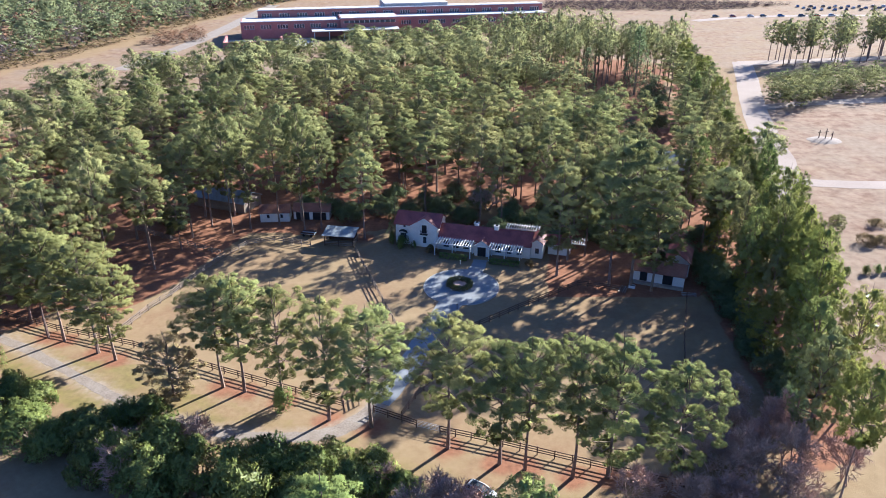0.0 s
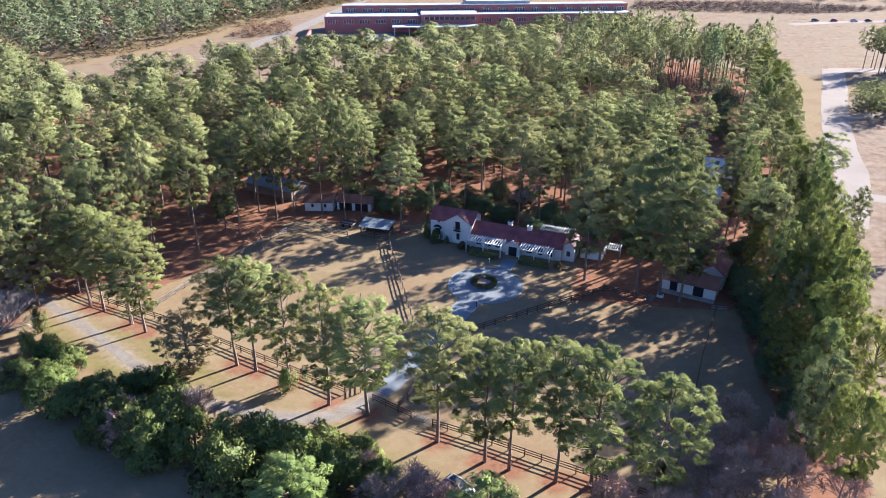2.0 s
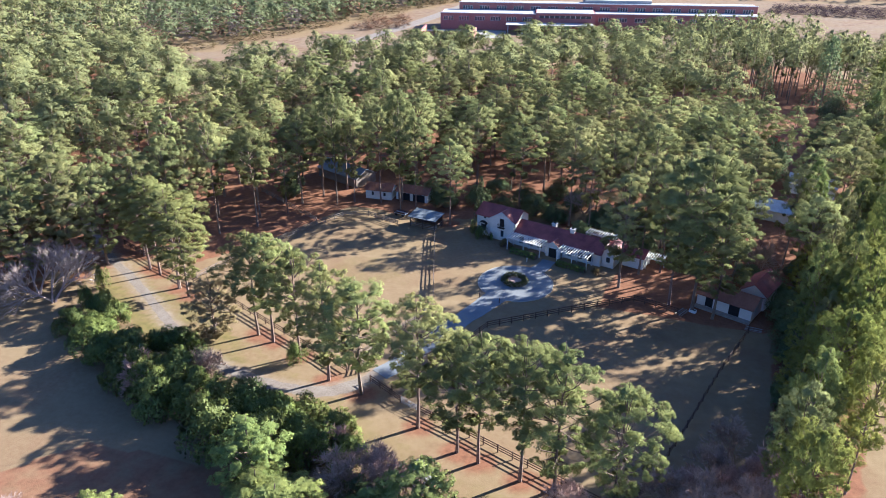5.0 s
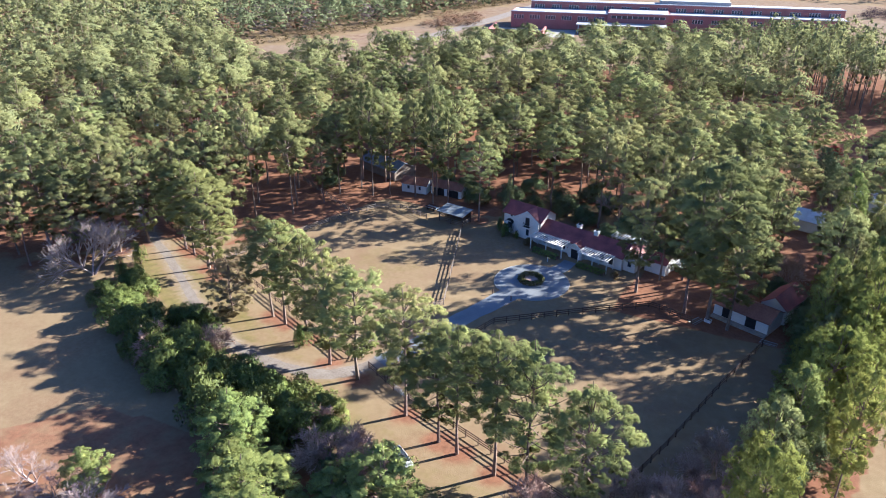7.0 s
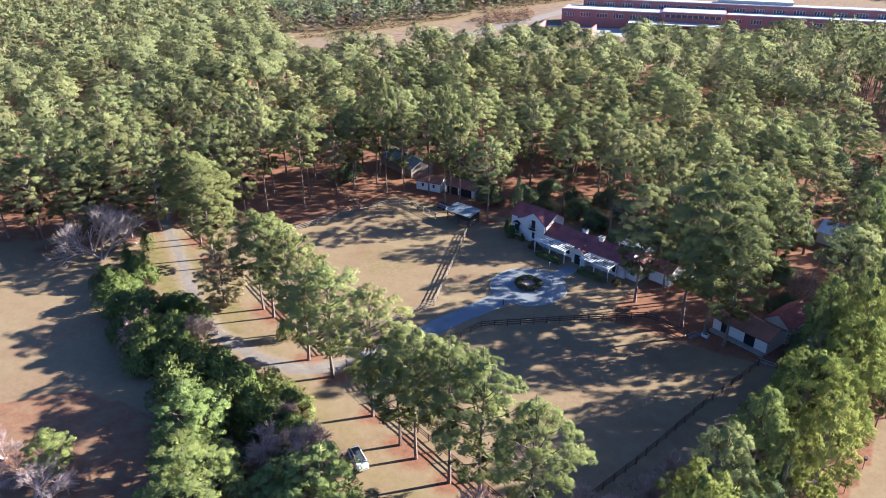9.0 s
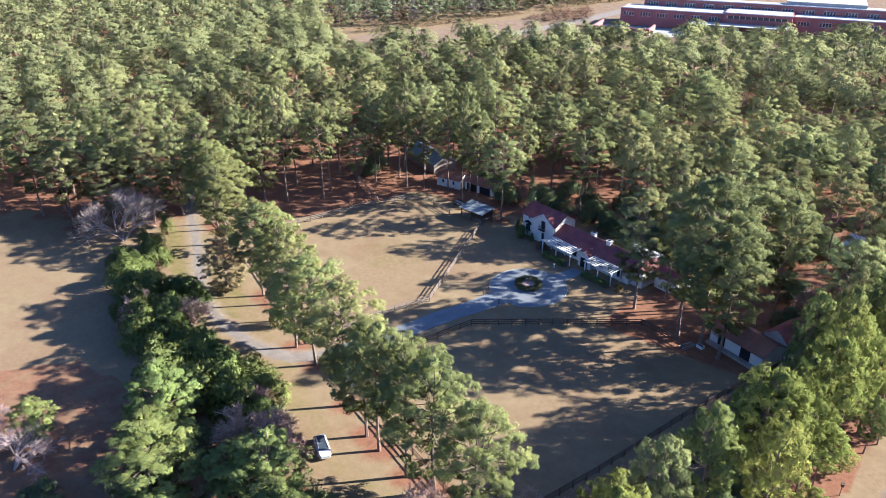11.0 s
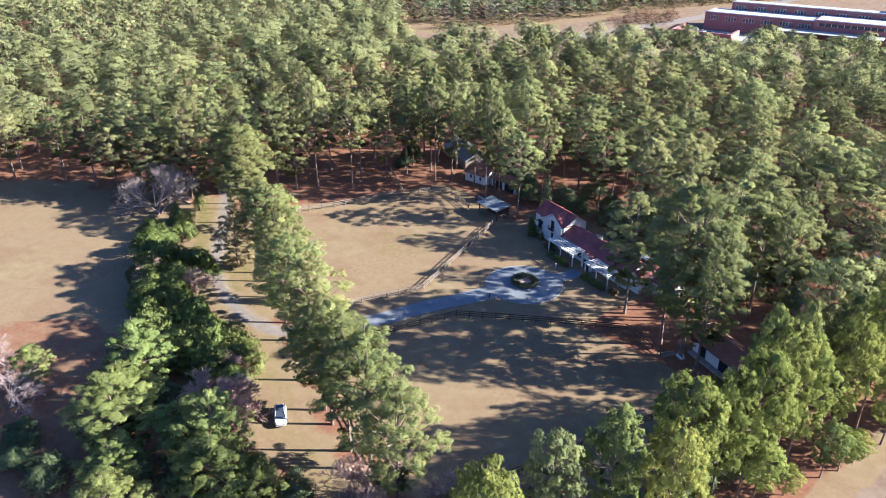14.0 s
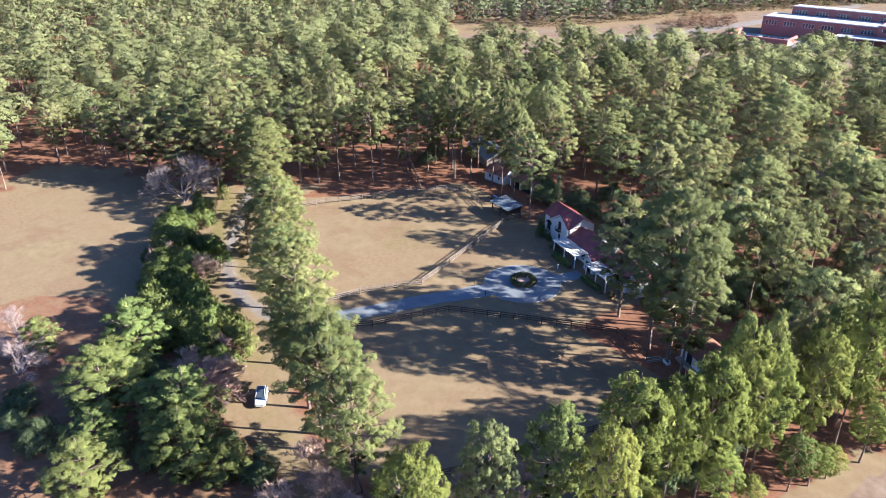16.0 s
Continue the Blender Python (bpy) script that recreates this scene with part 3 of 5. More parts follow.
WOOD_MIDDLE = [(-88.6, 111.8, 22.0, 4.1), (-81.6, 110.9, 21.8, 4.6), (-78.9, 169.9, 21.4, 5.7), (-78.8, 155.8, 21.3, 5.4), (-78.2, 190.6, 22.5, 5.2), (-71.3, 135.4, 22.9, 5.8), (-68.5, 148.1, 20.5, 5.8), (-66.0, 205.6, 23.5, 5.2), (-62.0, 178.2, 22.2, 5.2), (-60.6, 155.0, 20.8, 4.4), (-53.3, 194.1, 20.7, 4.7), (-49.6, 173.4, 22.7, 5.4), (-48.7, 218.7, 22.2, 5.9), (-47.5, 201.2, 21.0, 4.7), (-39.9, 213.6, 22.4, 5.2), (-35.2, 220.5, 23.0, 4.9), (-34.3, 170.9, 21.9, 4.8), (-21.6, 218.0, 22.8, 5.5), (-20.3, 198.3, 23.0, 5.6), (-19.9, 160.3, 23.0, 4.0), (-14.4, 217.2, 23.3, 5.4), (-1.6, 177.6, 21.1, 5.4), (0.6, 191.0, 22.5, 5.7), (1.4, 220.7, 23.5, 5.3), (8.6, 156.8, 22.7, 4.4)]
WOOD_EAST = [(8.9, 179.8, 22.2, 5.0), (11.2, 199.4, 22.6, 5.6), (13.4, 154.6, 22.7, 4.6), (16.9, 160.8, 23.1, 4.3), (22.4, 148.5, 25.5, 4.3), (26.2, 137.5, 25.5, 4.4), (30.2, 139.5, 26.4, 4.8), (35.4, 140.8, 27.0, 5.6), (39.7, 143.5, 26.3, 5.2), (44.0, 140.5, 25.0, 4.6), (54.0, 151.4, 23.4, 3.8), (54.7, 132.4, 23.4, 3.9), (56.2, 142.9, 20.9, 4.4), (58.0, 163.8, 22.6, 5.4), (61.4, 173.3, 22.0, 5.4), (76.6, 192.8, 19.5, 5.7), (77.0, 168.4, 21.9, 5.0), (81.9, 261.3, 21.2, 5.9), (79.9, 237.0, 21.3, 5.7)]
# many of these are added to shade the barn and the house's rear ground
BACK_PINES = [(34, 186, 22.0, 5.0), (43, 191, 22.0, 5.0), (27, 193, 23.0, 5.0), (38, 181, 23.0, 4.8), (21, 187, 22.0, 5.0), (30, 177, 21.0, 4.8), (-46, 180, 22.0, 5.0), (-53, 184, 21.0, 4.8), (-38.5, 186, 23.0, 5.0), (-40.5, 176.5, 22.0, 4.6), (-63, 161.5, 21.0, 4.8), (40.5, 155, 24.0, 4.8), (33, 162, 23.0, 5.0), (25.5, 167, 22.0, 4.8), (47, 168, 21.0, 4.6), (37, 172, 22.0, 4.8), (29.5, 150, 24.0, 4.6), (-4.0, 161, 22.0, 5.0), (-57, 161, 23.0, 5.0), (-50, 161.5, 23.0, 5.0), (-44.5, 154.0, 23.0, 4.6), (-33.5, 158.5, 22.0, 5.0)]
HEDGE_PINES = [(-12.9, 58.3, 14.8, 4.8), (9.2, 58.3, 14.6, 4.8), (-5.2, 51.2, 12.4, 4.8), (-9.5, 54.0, 10.5, 3.8), (3.5, 56.2, 11.0, 4.0), (14.0, 55.5, 11.5, 3.8), (9.0, 44.5, 9.3, 3.6), (-27.5, 47.5, 7.5, 2.5), (2.0, 48.0, 7.5, 3.2), (17.5, 59.0, 9.5, 3.5), (-16.5, 63.0, 10.5, 3.5)]
HEDGE = [(-65.7, 83.7, 3.4), (-60.0, 83.4, 3.6), (-53.0, 77.8, 3.8), (-51.2, 80.9, 3.6), (-46.1, 83.0, 3.6), (-42.0, 82.0, 3.4), (-45.4, 73.6, 3.2), (-41.0, 73.0, 3.2), (-37.0, 75.0, 3.8), (-37.6, 70.6, 3.6), (-31.8, 72.2, 3.6), (-60.5, 88.0, 2.6), (-64.5, 89.6, 2.4), (-57.5, 80.2, 3.6), (-48.0, 78.0, 3.8),
         (-25.7, 71.2, 3.6), (-21.6, 71.0, 3.8), (-24.0, 65.6, 3.8), (-17.2, 70.4, 3.6), (-14.6, 73.6, 3.0), (-9.2, 72.4, 3.0), (-17.2, 66.2, 3.8), (-10.5, 67.5, 3.2), (-5.0, 68.0, 2.6)]
COTTAGES = [(28, 150), (44, 145), (57, 150), (60, 165), (68, 202), (14, 204), (24, 175)]
CLEARING = [(44, 216), (72, 218), (86, 262), (88, 286), (50, 288), (46, 250)]
PINES = FRONT_ROW + HOUSE_PINES + WEST_EDGE + BELT_PINES + WOOD_WEST + WOOD_MIDDLE + WOOD_EAST + BACK_PINES + HEDGE_PINES


def ground():
    """One sheet: fine squares over the estate, wide ones out to the horizon."""
    xs = np.concatenate((np.array((-2500, -1400, -900, -650)), np.arange(-520, -140, 10), np.arange(-140, -90, 2.0), np.arange(-90, 70, 1.0), np.arange(70, 132, 2.0), np.arange(132, 430, 10), np.array((500, 700, 1000, 1500, 2500))))
    ys = np.concatenate((np.array((-1500, -700, -300, -100, -20)), np.arange(20, 40, 2.0), np.arange(40, 160, 1.0), np.arange(160, 180, 2.0), np.arange(180, 340, 5), np.arange(340, 700, 10), np.array((760, 900, 1200, 1800, 3000))))
    gx, gy = np.meshgrid(xs, ys)
    x, y = gx.ravel(), gy.ravel()
    z = np.zeros(len(x))
    nx, ny = len(xs), len(ys)
    faces = [(j * nx + i, j * nx + i + 1, (j + 1) * nx + i + 1, (j + 1) * nx + i) for j in range(ny - 1) for i in range(nx - 1)]
    me = bpy.data.meshes.new("ground")
    me.from_pydata(np.stack((x, y, z), axis=1).tolist(), [], faces)
    straw = np.zeros(len(x))
    for poly, w in ((NORTH_WOODS, 0.8), (WEST_WOODS, 0.8), (FAR_WOODS, 0.35), (BELT, 0.8)):
        straw = np.maximum(straw, inside(poly, x, y) * w)
    for px, py, h, r in PINES:
        d = np.hypot(x - px, y - py)
        straw = np.maximum(straw, np.clip(0.95 - d / 5.0, 0, 0.9))
    straw = np.maximum(straw, inside([(20, 122), (24, 150), (56, 146), (50, 122)], x, y) * 0.75)
    straw = np.maximum(straw, inside([(-62, 112), (-66, 130), (-50, 165), (-8, 172), (-8, 155), (-24, 150), (-44, 152), (-54, 124)], x, y) * 0.78)
    straw = np.maximum(straw, inside([(-52, 30), (-50, 51), (-42, 61), (-26, 63), (-12, 63), (24, 66), (34, 58), (27, 45), (6, 34), (-20, 27)], x, y) * 0.56)
    green = np.zeros(len(x))
    green = np.maximum(green, np.clip(1 - np.abs(inside([(-70, 102), (-46, 99), (-30, 84), (-46, 86)], x, y) - 1), 0, 1) * 0.5)
    green = np.maximum(green, inside([(-84, 106), (-70, 96), (-46, 81), (-10, 70), (30, 62), (32, 68), (8, 72), (-14, 82), (-50, 97), (-72, 107)], x, y) * 0.4)
    green = np.maximum(green, inside([(-80, 103), (-73, 98), (-58, 89), (-47, 83), (-48, 87), (-60, 94), (-70, 100)], x, y) * 0.56)
    green = np.maximum(green, inside([(-30, 128), (-22, 128), (-16, 118), (-26, 112), (-36, 120)], x, y) * 0.40)
    sand = inside(SAND, x, y) * 0.68 + inside(FIELD, x, y) * 0.55
    spots = np.stack((x, y), axis=1)
    verge = sum(0.34 * ~far_from(spots, TRACK, d) for d in (1.1, 1.5, 2.0))
    col = me.color_attributes.new("zone", "FLOAT_COLOR", "POINT")
    col.data.foreach_set("color", np.stack((straw, green, np.clip(sand, 0, 1), verge), axis=1).astype(np.float32).ravel())
    me.materials.append(M_GROUND)
    return tagged(new("ground", me), "dry tan lawn with orange pine straw under trees", "ground", kind="structure")


ground()
ribbon("road", TRACK, [1.7] * 7 + [1.8, 1.9, 2.1, 2.5, 2.6, 2.5], 0.009, M_GRAVEL, "pale worn gravel track running beside the fence", "track", smooth=8, rough=0.16)
ribbon("driveway", DRIVE, [3.6, 3.8, 3.8, 4.0, 4.6, 6.0], 0.05, M_ASPHALT, "blue-grey paved driveway leading to the turning circle", "driveway")
ribbon("road", [(86, 165), (93, 186), (99, 205), (104, 227), (112, 256), (122, 288), (132, 318), (141, 348)], [6, 8, 9, 9, 9, 9, 9, 9], 0.03, M_PAVE, "sun-bleached wide road past the pine belt")
ribbon("road", [(95, 186), (102, 184), (120, 182.5), (180, 182), (300, 190)], [6, 6, 6, 6, 6], 0.035, M_PAVE, "sun-bleached side road over sandy ground")
ribbon("road", [(113, 262), (128, 268), (142, 271), (171, 276), (300, 300)], [6, 6, 6, 7, 7], 0.035, M_PAVE, "sun-bleached side road over sandy ground")
ribbon("road", [(140, 345), (180, 352), (300, 372), (420, 390)], [10, 9, 9, 9], 0.035, M_PAVE, "sun-bleached road beyond the pines")
ribbon("road", [(160, 480), (200, 497), (260, 505), (330, 500), (420, 495)], [8, 8, 8, 8, 8], 0.035, M_PAVE, "far pale road lined with cars")
ribbon("road", [(-146, 330), (-141, 352), (-137, 380), (-133, 410), (-130, 450), (-127, 512), (-124, 560)], [8, 8, 8, 9, 9, 9, 9], 0.035, M_GRAVEL, "pale service road running past the school")


def disc(name, cx, cy, r, z, material, label, cat):
    s = Solid()
    s.slab([(cx + r * math.cos(i * math.pi / 24), cy + r * math.sin(i * math.pi / 24), z) for i in range(48)], 0.06)
    return tagged(new(name, s.mesh(name, material)), label, cat, kind="structure")


disc("turning_circle", *CIRCLE, 7.3, 0.065, M_ASPHALT, "round grey paved turning circle before the house", "paving")


# ---- fences ----
POST = Solid().box(-0.07, 0.07, -0.07, 0.07, 0, 1.4).mesh("post", M_FENCE)
RAIL = Solid().box(-0.5, 0.5, -0.022, 0.022, -0.075, 0.075).mesh("rail", M_FENCE)
POST_GREY = Solid().box(-0.07, 0.07, -0.07, 0.07, 0, 1.4).mesh("post", M_GREYFENCE)
RAIL_GREY = Solid().box(-0.5, 0.5, -0.022, 0.022, -0.075, 0.075).mesh("rail", M_GREYFENCE)


def fence(line, label, post=POST, rail=RAIL, gap=2.5, heights=(0.45, 0.85, 1.25)):
    """A board fence: posts set in the ground, and rails between them."""
    rng = random.Random(len(line) * 31 + int(line[0][0] * 7))
    root = thing("fence", pose(line[0][0], line[0][1], 0), label, "fence", "paddock fences")
    o = Vector((line[0][0], line[0][1], 0))
    for k, (a, b) in enumerate(zip(line[:-1], line[1:])):
        a, b = Vector((*a, 0)), Vector((*b, 0))
        n = max(1, round((b - a).length / gap))
        turn = math.atan2(b.y - a.y, b.x - a.x)
        for i in range(n):
            p, q = a.lerp(b, i / n), a.lerp(b, (i + 1) / n)
            ob = part("post", post, None, root)
            ob.matrix_basis = Matrix.Translation(p - o) @ pose(0, 0, 0, rng.uniform(-2, 2), rng.uniform(-2, 2), math.degrees(turn))
            for h in heights:
                ob = part("rail", rail, None, root)
                ob.matrix_basis = Matrix.Translation((p + q) / 2 - o + Vector((0, 0, h + rng.uniform(-0.03, 0.03)))) @ pose(0, 0, 0, 0, rng.uniform(-0.8, 0.8), math.degrees(turn)) @ Matrix.Diagonal(((q - p).length, 1, 1, 1))
        if k == len(line) - 2:
            part("post", post, None, root).location = b - o
    return root


fence([(-81.5, 115.2), (-67.9, 109.4), (-52.4, 104.2), (-35, 96.6), (-20.1, 90.2), (-14.8, 87.8)], "dark brown three-board fence along the gravel track")
fence([(-10.2, 86.7), (-3.8, 83.4)], "dark brown three-board fence beside the drive entrance")
fence([(-0.4, 82.1), (8.3, 79.3), (19.7, 75.2), (30, 71.5), (35, 69.6)], "dark brown three-board fence under the pine row")
fence([(-57, 107), (-54.4, 116.5), (-52, 122), (-49.5, 130), (-46.6, 138.0), (-43.0, 144.5), (-37.5, 147.0), (-29, 144.2)], "weathered grey board fence curving round the paddock", POST_GREY, RAIL_GREY)
fence([(-18.8, 141.4), (-8.2, 110.2), (-12.6, 99), (-13.6, 92.5), (-12.6, 88.5)], "weathered brown board fence between paddock and drive", POST_GREY, RAIL_GREY)
fence([(-6, 85.4), (-4.2, 90), (-1.7, 94.4), (2.8, 108), (13.9, 116.7), (26.4, 125.9), (28.4, 125.6)], "dark board fence between drive and lower paddock")
fence([(-70, 152.5), (-56, 144.6), (-47.6, 139.8)], "weathered board fence beside the pine straw lane", POST_GREY, RAIL_GREY)
fence([(28.4, 125.6), (34.4, 123.6)], "low dark board gate section near the shed")
fence([(46.4, 121), (41.3, 105.6), (36.6, 89), (33, 77.9), (31, 72.5)], "dark board fence bordering the wooded belt")


# ---- house ----
HOUSE = pose(-10.6, 146.1, 0, 0, 0, -14.7)


def window_on(parent, u, v, z, w, h, face="front", name="window", frame_mat=None, glass=None):
    """A window with frame and pane, on a wall facing the front (-v) or the side (+u)."""
    win = new(name)
    win.parent = parent
    win.location = (u, v, z)
    if face == "side":
        win.rotation_euler = (0, 0, math.pi / 2)
    s = Solid()
    t = 0.09
    s.box(-w / 2 - t, w / 2 + t, -0.06, 0.05, -h / 2 - t, -h / 2).box(-w / 2 - t, w / 2 + t, -0.06, 0.05, h / 2, h / 2 + t)
    s.box(-w / 2 - t, -w / 2, -0.06, 0.05, -h / 2, h / 2).box(w / 2, w / 2 + t, -0.06, 0.05, -h / 2, h / 2)
    part("frame", s, frame_mat or M_TRIM, win)
    part("pane", Solid().box(-w / 2, w / 2, -0.02, 0.03, -h / 2, h / 2), glass or M_GLASS, win)
    return win


def gable_roof(u0, u1, v0, v1, eave, ridge, over=0.35, thick=0.14, along="u"):
    """Two roof planes with overhang; the ridge runs along u or v."""
    s = Solid()
    if along == "u":
        m = (v0 + v1) / 2
        f = (ridge - eave) / (m - v0)
        lo = eave - f * over
        s.slab([(u0 - over, v0 - over, lo), (u1 + over, v0 - over, lo), (u1 + over, m, ridge), (u0 - over, m, ridge)], thick)
        s.slab([(u1 + over, v1 + over, lo), (u0 - over, v1 + over, lo), (u0 - over, m, ridge), (u1 + over, m, ridge)], thick)
    else:
        m = (u0 + u1) / 2
        f = (ridge - eave) / (m - u0)
        lo = eave - f * over
        s.slab([(u0 - over, v1 + over, lo), (u0 - over, v0 - over, lo), (m, v0 - over, ridge), (m, v1 + over, ridge)], thick)
        s.slab([(u1 + over, v0 - over, lo), (u1 + over, v1 + over, lo), (m, v1 + over, ridge), (m, v0 - over, ridge)], thick)
    return s


def gable_walls(u0, u1, v0, v1, eave, ridge, along="u"):
    s = Solid()
    d = 0.16
    if along == "u":
        m = (v0 + v1) / 2
        ring = [(v0, 0), (v1, 0), (v1, eave - d), (m, ridge - d), (v0, eave - d)]
        a, b = [(u0, v, z) for v, z in ring], [(u1, v, z) for v, z in ring]
    else:
        m = (u0 + u1) / 2
        ring = [(u1, 0), (u0, 0), (u0, eave - d), (m, ridge - d), (u1, eave - d)]
        a, b = [(u, v0, z) for u, z in ring], [(u, v1, z) for u, z in ring]
    s.poly(a[::-1]).poly(b)
    for i in range(5):
        j = (i + 1) % 5
        s.poly([a[i], a[j], b[j], b[i]])
    return s


def house():
    root = thing("house", HOUSE, "white stucco house with dark red roof and two wings", "house")
    part("wall", gable_walls(0.2, 9.9, 0.2, 6.2, 4.95, 6.75), M_WHITE, root)
    part("roof", gable_roof(0.2, 9.9, 0.2, 6.2, 4.95, 6.75), M_ROOF, root)
    part("wall", gable_walls(3.9, 9.7, -0.35, 2.6, 4.75, 6.6, "v"), M_WHITE, root)
    part("roof", gable_roof(3.9, 9.7, -0.3, 3.1, 4.8, 6.72, 0.25, 0.12, "v"), M_ROOF, root)
    rake = Solid()
    for a, b in (((3.6, -0.58, 4.62), (6.8, -0.58, 6.68)), ((10.0, -0.58, 4.62), (6.8, -0.58, 6.68))):
        rake.beam(a, b, 0.06, 0.24)
    part("bargeboard", rake, M_TRIM, root)
    # long single-storey wing
    part("wall", gable_walls(10.06, 30.0, -0.4, 6.2, 3.0, 4.85), M_WHITE, root)
    part("roof", gable_roof(10.25, 30.0, -0.4, 6.2, 3.0, 4.85, 0.32), M_ROOF, root)
    part("wall", gable_walls(18.3, 21.5, -1.7, 0.9, 2.35, 3.5, "v"), M_WHITE, root)
    part("roof", gable_roof(18.3, 21.5, -1.7, 1.1, 2.35, 3.6, 0.26, 0.12, "v"), M_ROOF, root)
    rake = Solid()
    for a, b in (((18.0, -1.99, 2.2), (19.9, -1.99, 3.54)), ((21.8, -1.99, 2.2), (19.9, -1.99, 3.54))):
        rake.beam(a, b, 0.06, 0.2)
    part("bargeboard", rake, M_TRIM, root)
    # right end block with its own gable
    part("wall", gable_walls(30.06, 32.6, 0.3, 5.4, 3.6, 4.5, "v"), M_WHITE, root)
    part("roof", gable_roof(30.06, 32.6, 0.3, 5.4, 3.6, 4.5, 0.3, 0.12, "v"), M_ROOF, root)
    for u, v in ((17.7, 3.3), (22.2, 2.75)):
        ch = part("chimney", Solid().box(u - 0.45, u + 0.45, v - 0.4, v + 0.4, 3.9, 5.35).box(u - 0.55, u + 0.55, v - 0.5, v + 0.5, 5.35, 5.5), M_WHITE, root)
        part("flue", Solid().box(u - 0.25, u + 0.25, v - 0.2, v + 0.2, 5.5, 5.66), M_DARK, ch)
    # flat dark sheet in place of the shade inside the open entry
    door = part("door", Solid().box(19.0, 20.8, -1.76, -1.69, 0, 2.1), M_DARK, root, "dark sheet standing in for the shaded entry opening")
    part("doorframe", Solid().box(18.85, 19.0, -1.8, -1.69, 0, 2.25).box(20.8, 20.95, -1.8, -1.69, 0, 2.25).box(19.0, 20.8, -1.8, -1.69, 2.1, 2.25), M_TRIM, door)
    # balcony window in the front gable
    window_on(root, 6.85, -0.36, 4.25, 1.1, 1.9, glass=M_DARK)
    bal = part("balcony", Solid().box(6.05, 7.65, -1.05, -0.36, 3.1, 3.2), M_IRON, root, "black iron balcony")
    rail = Solid().box(6.05, 7.65, -1.05, -1.0, 3.95, 4.02)
    for i in range(13):
        rail.box(6.06 + i * 0.128, 6.09 + i * 0.128, -1.04, -1.01, 3.2, 3.96)
    for u in (6.05, 7.6):
        rail.box(u, u + 0.05, -1.0, -0.37, 3.95, 4.02)
    part("railing", rail, M_IRON, bal)
    window_on(root, 6.95, -0.36, 1.7, 0.75, 1.5)
    window_on(root, 1.9, 0.19, 1.9, 1.3, 1.5, glass=M_GLASS)
    aw = Solid()
    for i in range(8):
        t0, t1 = math.pi * i / 8, math.pi * (i + 1) / 8
        aw.poly([(1.9 - 1.0 * math.cos(t0), -0.55 + 0.1, 2.65 + 0.55 * math.sin(t0)), (1.9 - 1.0 * math.cos(t1), -0.45, 2.65 + 0.55 * math.sin(t1)), (1.9 - 1.0 * math.cos(t1), 0.18, 2.85 + 0.65 * math.sin(t1)), (1.9 - 1.0 * math.cos(t0), 0.18, 2.85 + 0.65 * math.sin(t0))])
    part("awning", aw, M_IRON, root, "dark curved awning")
    window_on(root, 2.2, 0.19, 4.3, 0.5, 0.45, glass=M_DARK)
    for u in (11.8, 14.0, 16.2, 23.2, 25.5, 27.8):
        window_on(root, u, -0.41, 1.5, 1.2, 1.6, glass=M_DARK)
    window_on(root, 31.4, 0.29, 1.7, 0.8, 1.2)
    window_on(root, 32.61, 2.2, 1.9, 1.0, 1.2, "side")
    return root


def pergola(m, length, depth, h, slats, label, posts=3):
    root = thing("pergola", m, label, "pergola", "house pergolas")
    for i in range(posts):
        u = 0.15 + (length - 0.3) * i / (posts - 1)
        for v in (0.2, depth - 0.25):
            part("post", Solid().box(u - 0.09, u + 0.09, v - 0.09, v + 0.09, 0, h - 0.36), M_TRIM, root)
    for v in (0.2, depth - 0.25):
        part("beam", Solid().box(-0.1, length + 0.1, v - 0.06, v + 0.06, h - 0.36, h - 0.14), M_TRIM, root)
    for i in range(slats):
        u = (length - 0.1) * i / (slats - 1)
        part("slat", Solid().box(u, u + 0.13, -0.25, depth, h - 0.14, h + 0.03), M_TRIM, root)
    return root


house()
pergola(HOUSE @ pose(9.9, -3.75, 0), 8.0, 3.2, 3.0, 15, "white timber pergola along the house front")
pergola(HOUSE @ pose(21.7, -3.85, 0), 6.8, 3.3, 3.0, 13, "white timber pergola along the house front")
pergola(HOUSE @ pose(23.5, 6.9, 0), 7.2, 2.6, 3.5, 14, "white timber pergola behind the house")


def shed(m, w, d, eave, ridge, roof, label, name="shed", openings=(), along="u", wall=M_WHITE):
    root = thing(name, m, label, "shed")
    part("wall", gable_walls(0, w, 0, d, eave, ridge, along), wall, root)
    part("roof", gable_roof(0, w, 0, d, eave, ridge, 0.3, 0.1, along), roof, root)
    if name == "stable":
        part("plinth", Solid().box(-0.06, w + 0.06, -0.9, -0.01, 0, 0.45), M_STONE, root, "grey stone plinth step")
    for u, z0, ow, oh in openings:
        # openings are not cut: a dark sheet paints the shade inside
        dr = part("door", Solid().box(u - ow / 2, u + ow / 2, -0.04, 0.02, z0, z0 + oh), M_DARK, root)
        for a in (u - ow / 2 - 0.1, u + ow / 2):
            part("jamb", Solid().box(a, a + 0.1, -0.06, 0.02, z0, z0 + oh), M_TRIM, dr)
        part("lintel", Solid().box(u - ow / 2 - 0.1, u + ow / 2 + 0.1, -0.06, 0.02, z0 + oh, z0 + oh + 0.1), M_TRIM, dr)
    return root


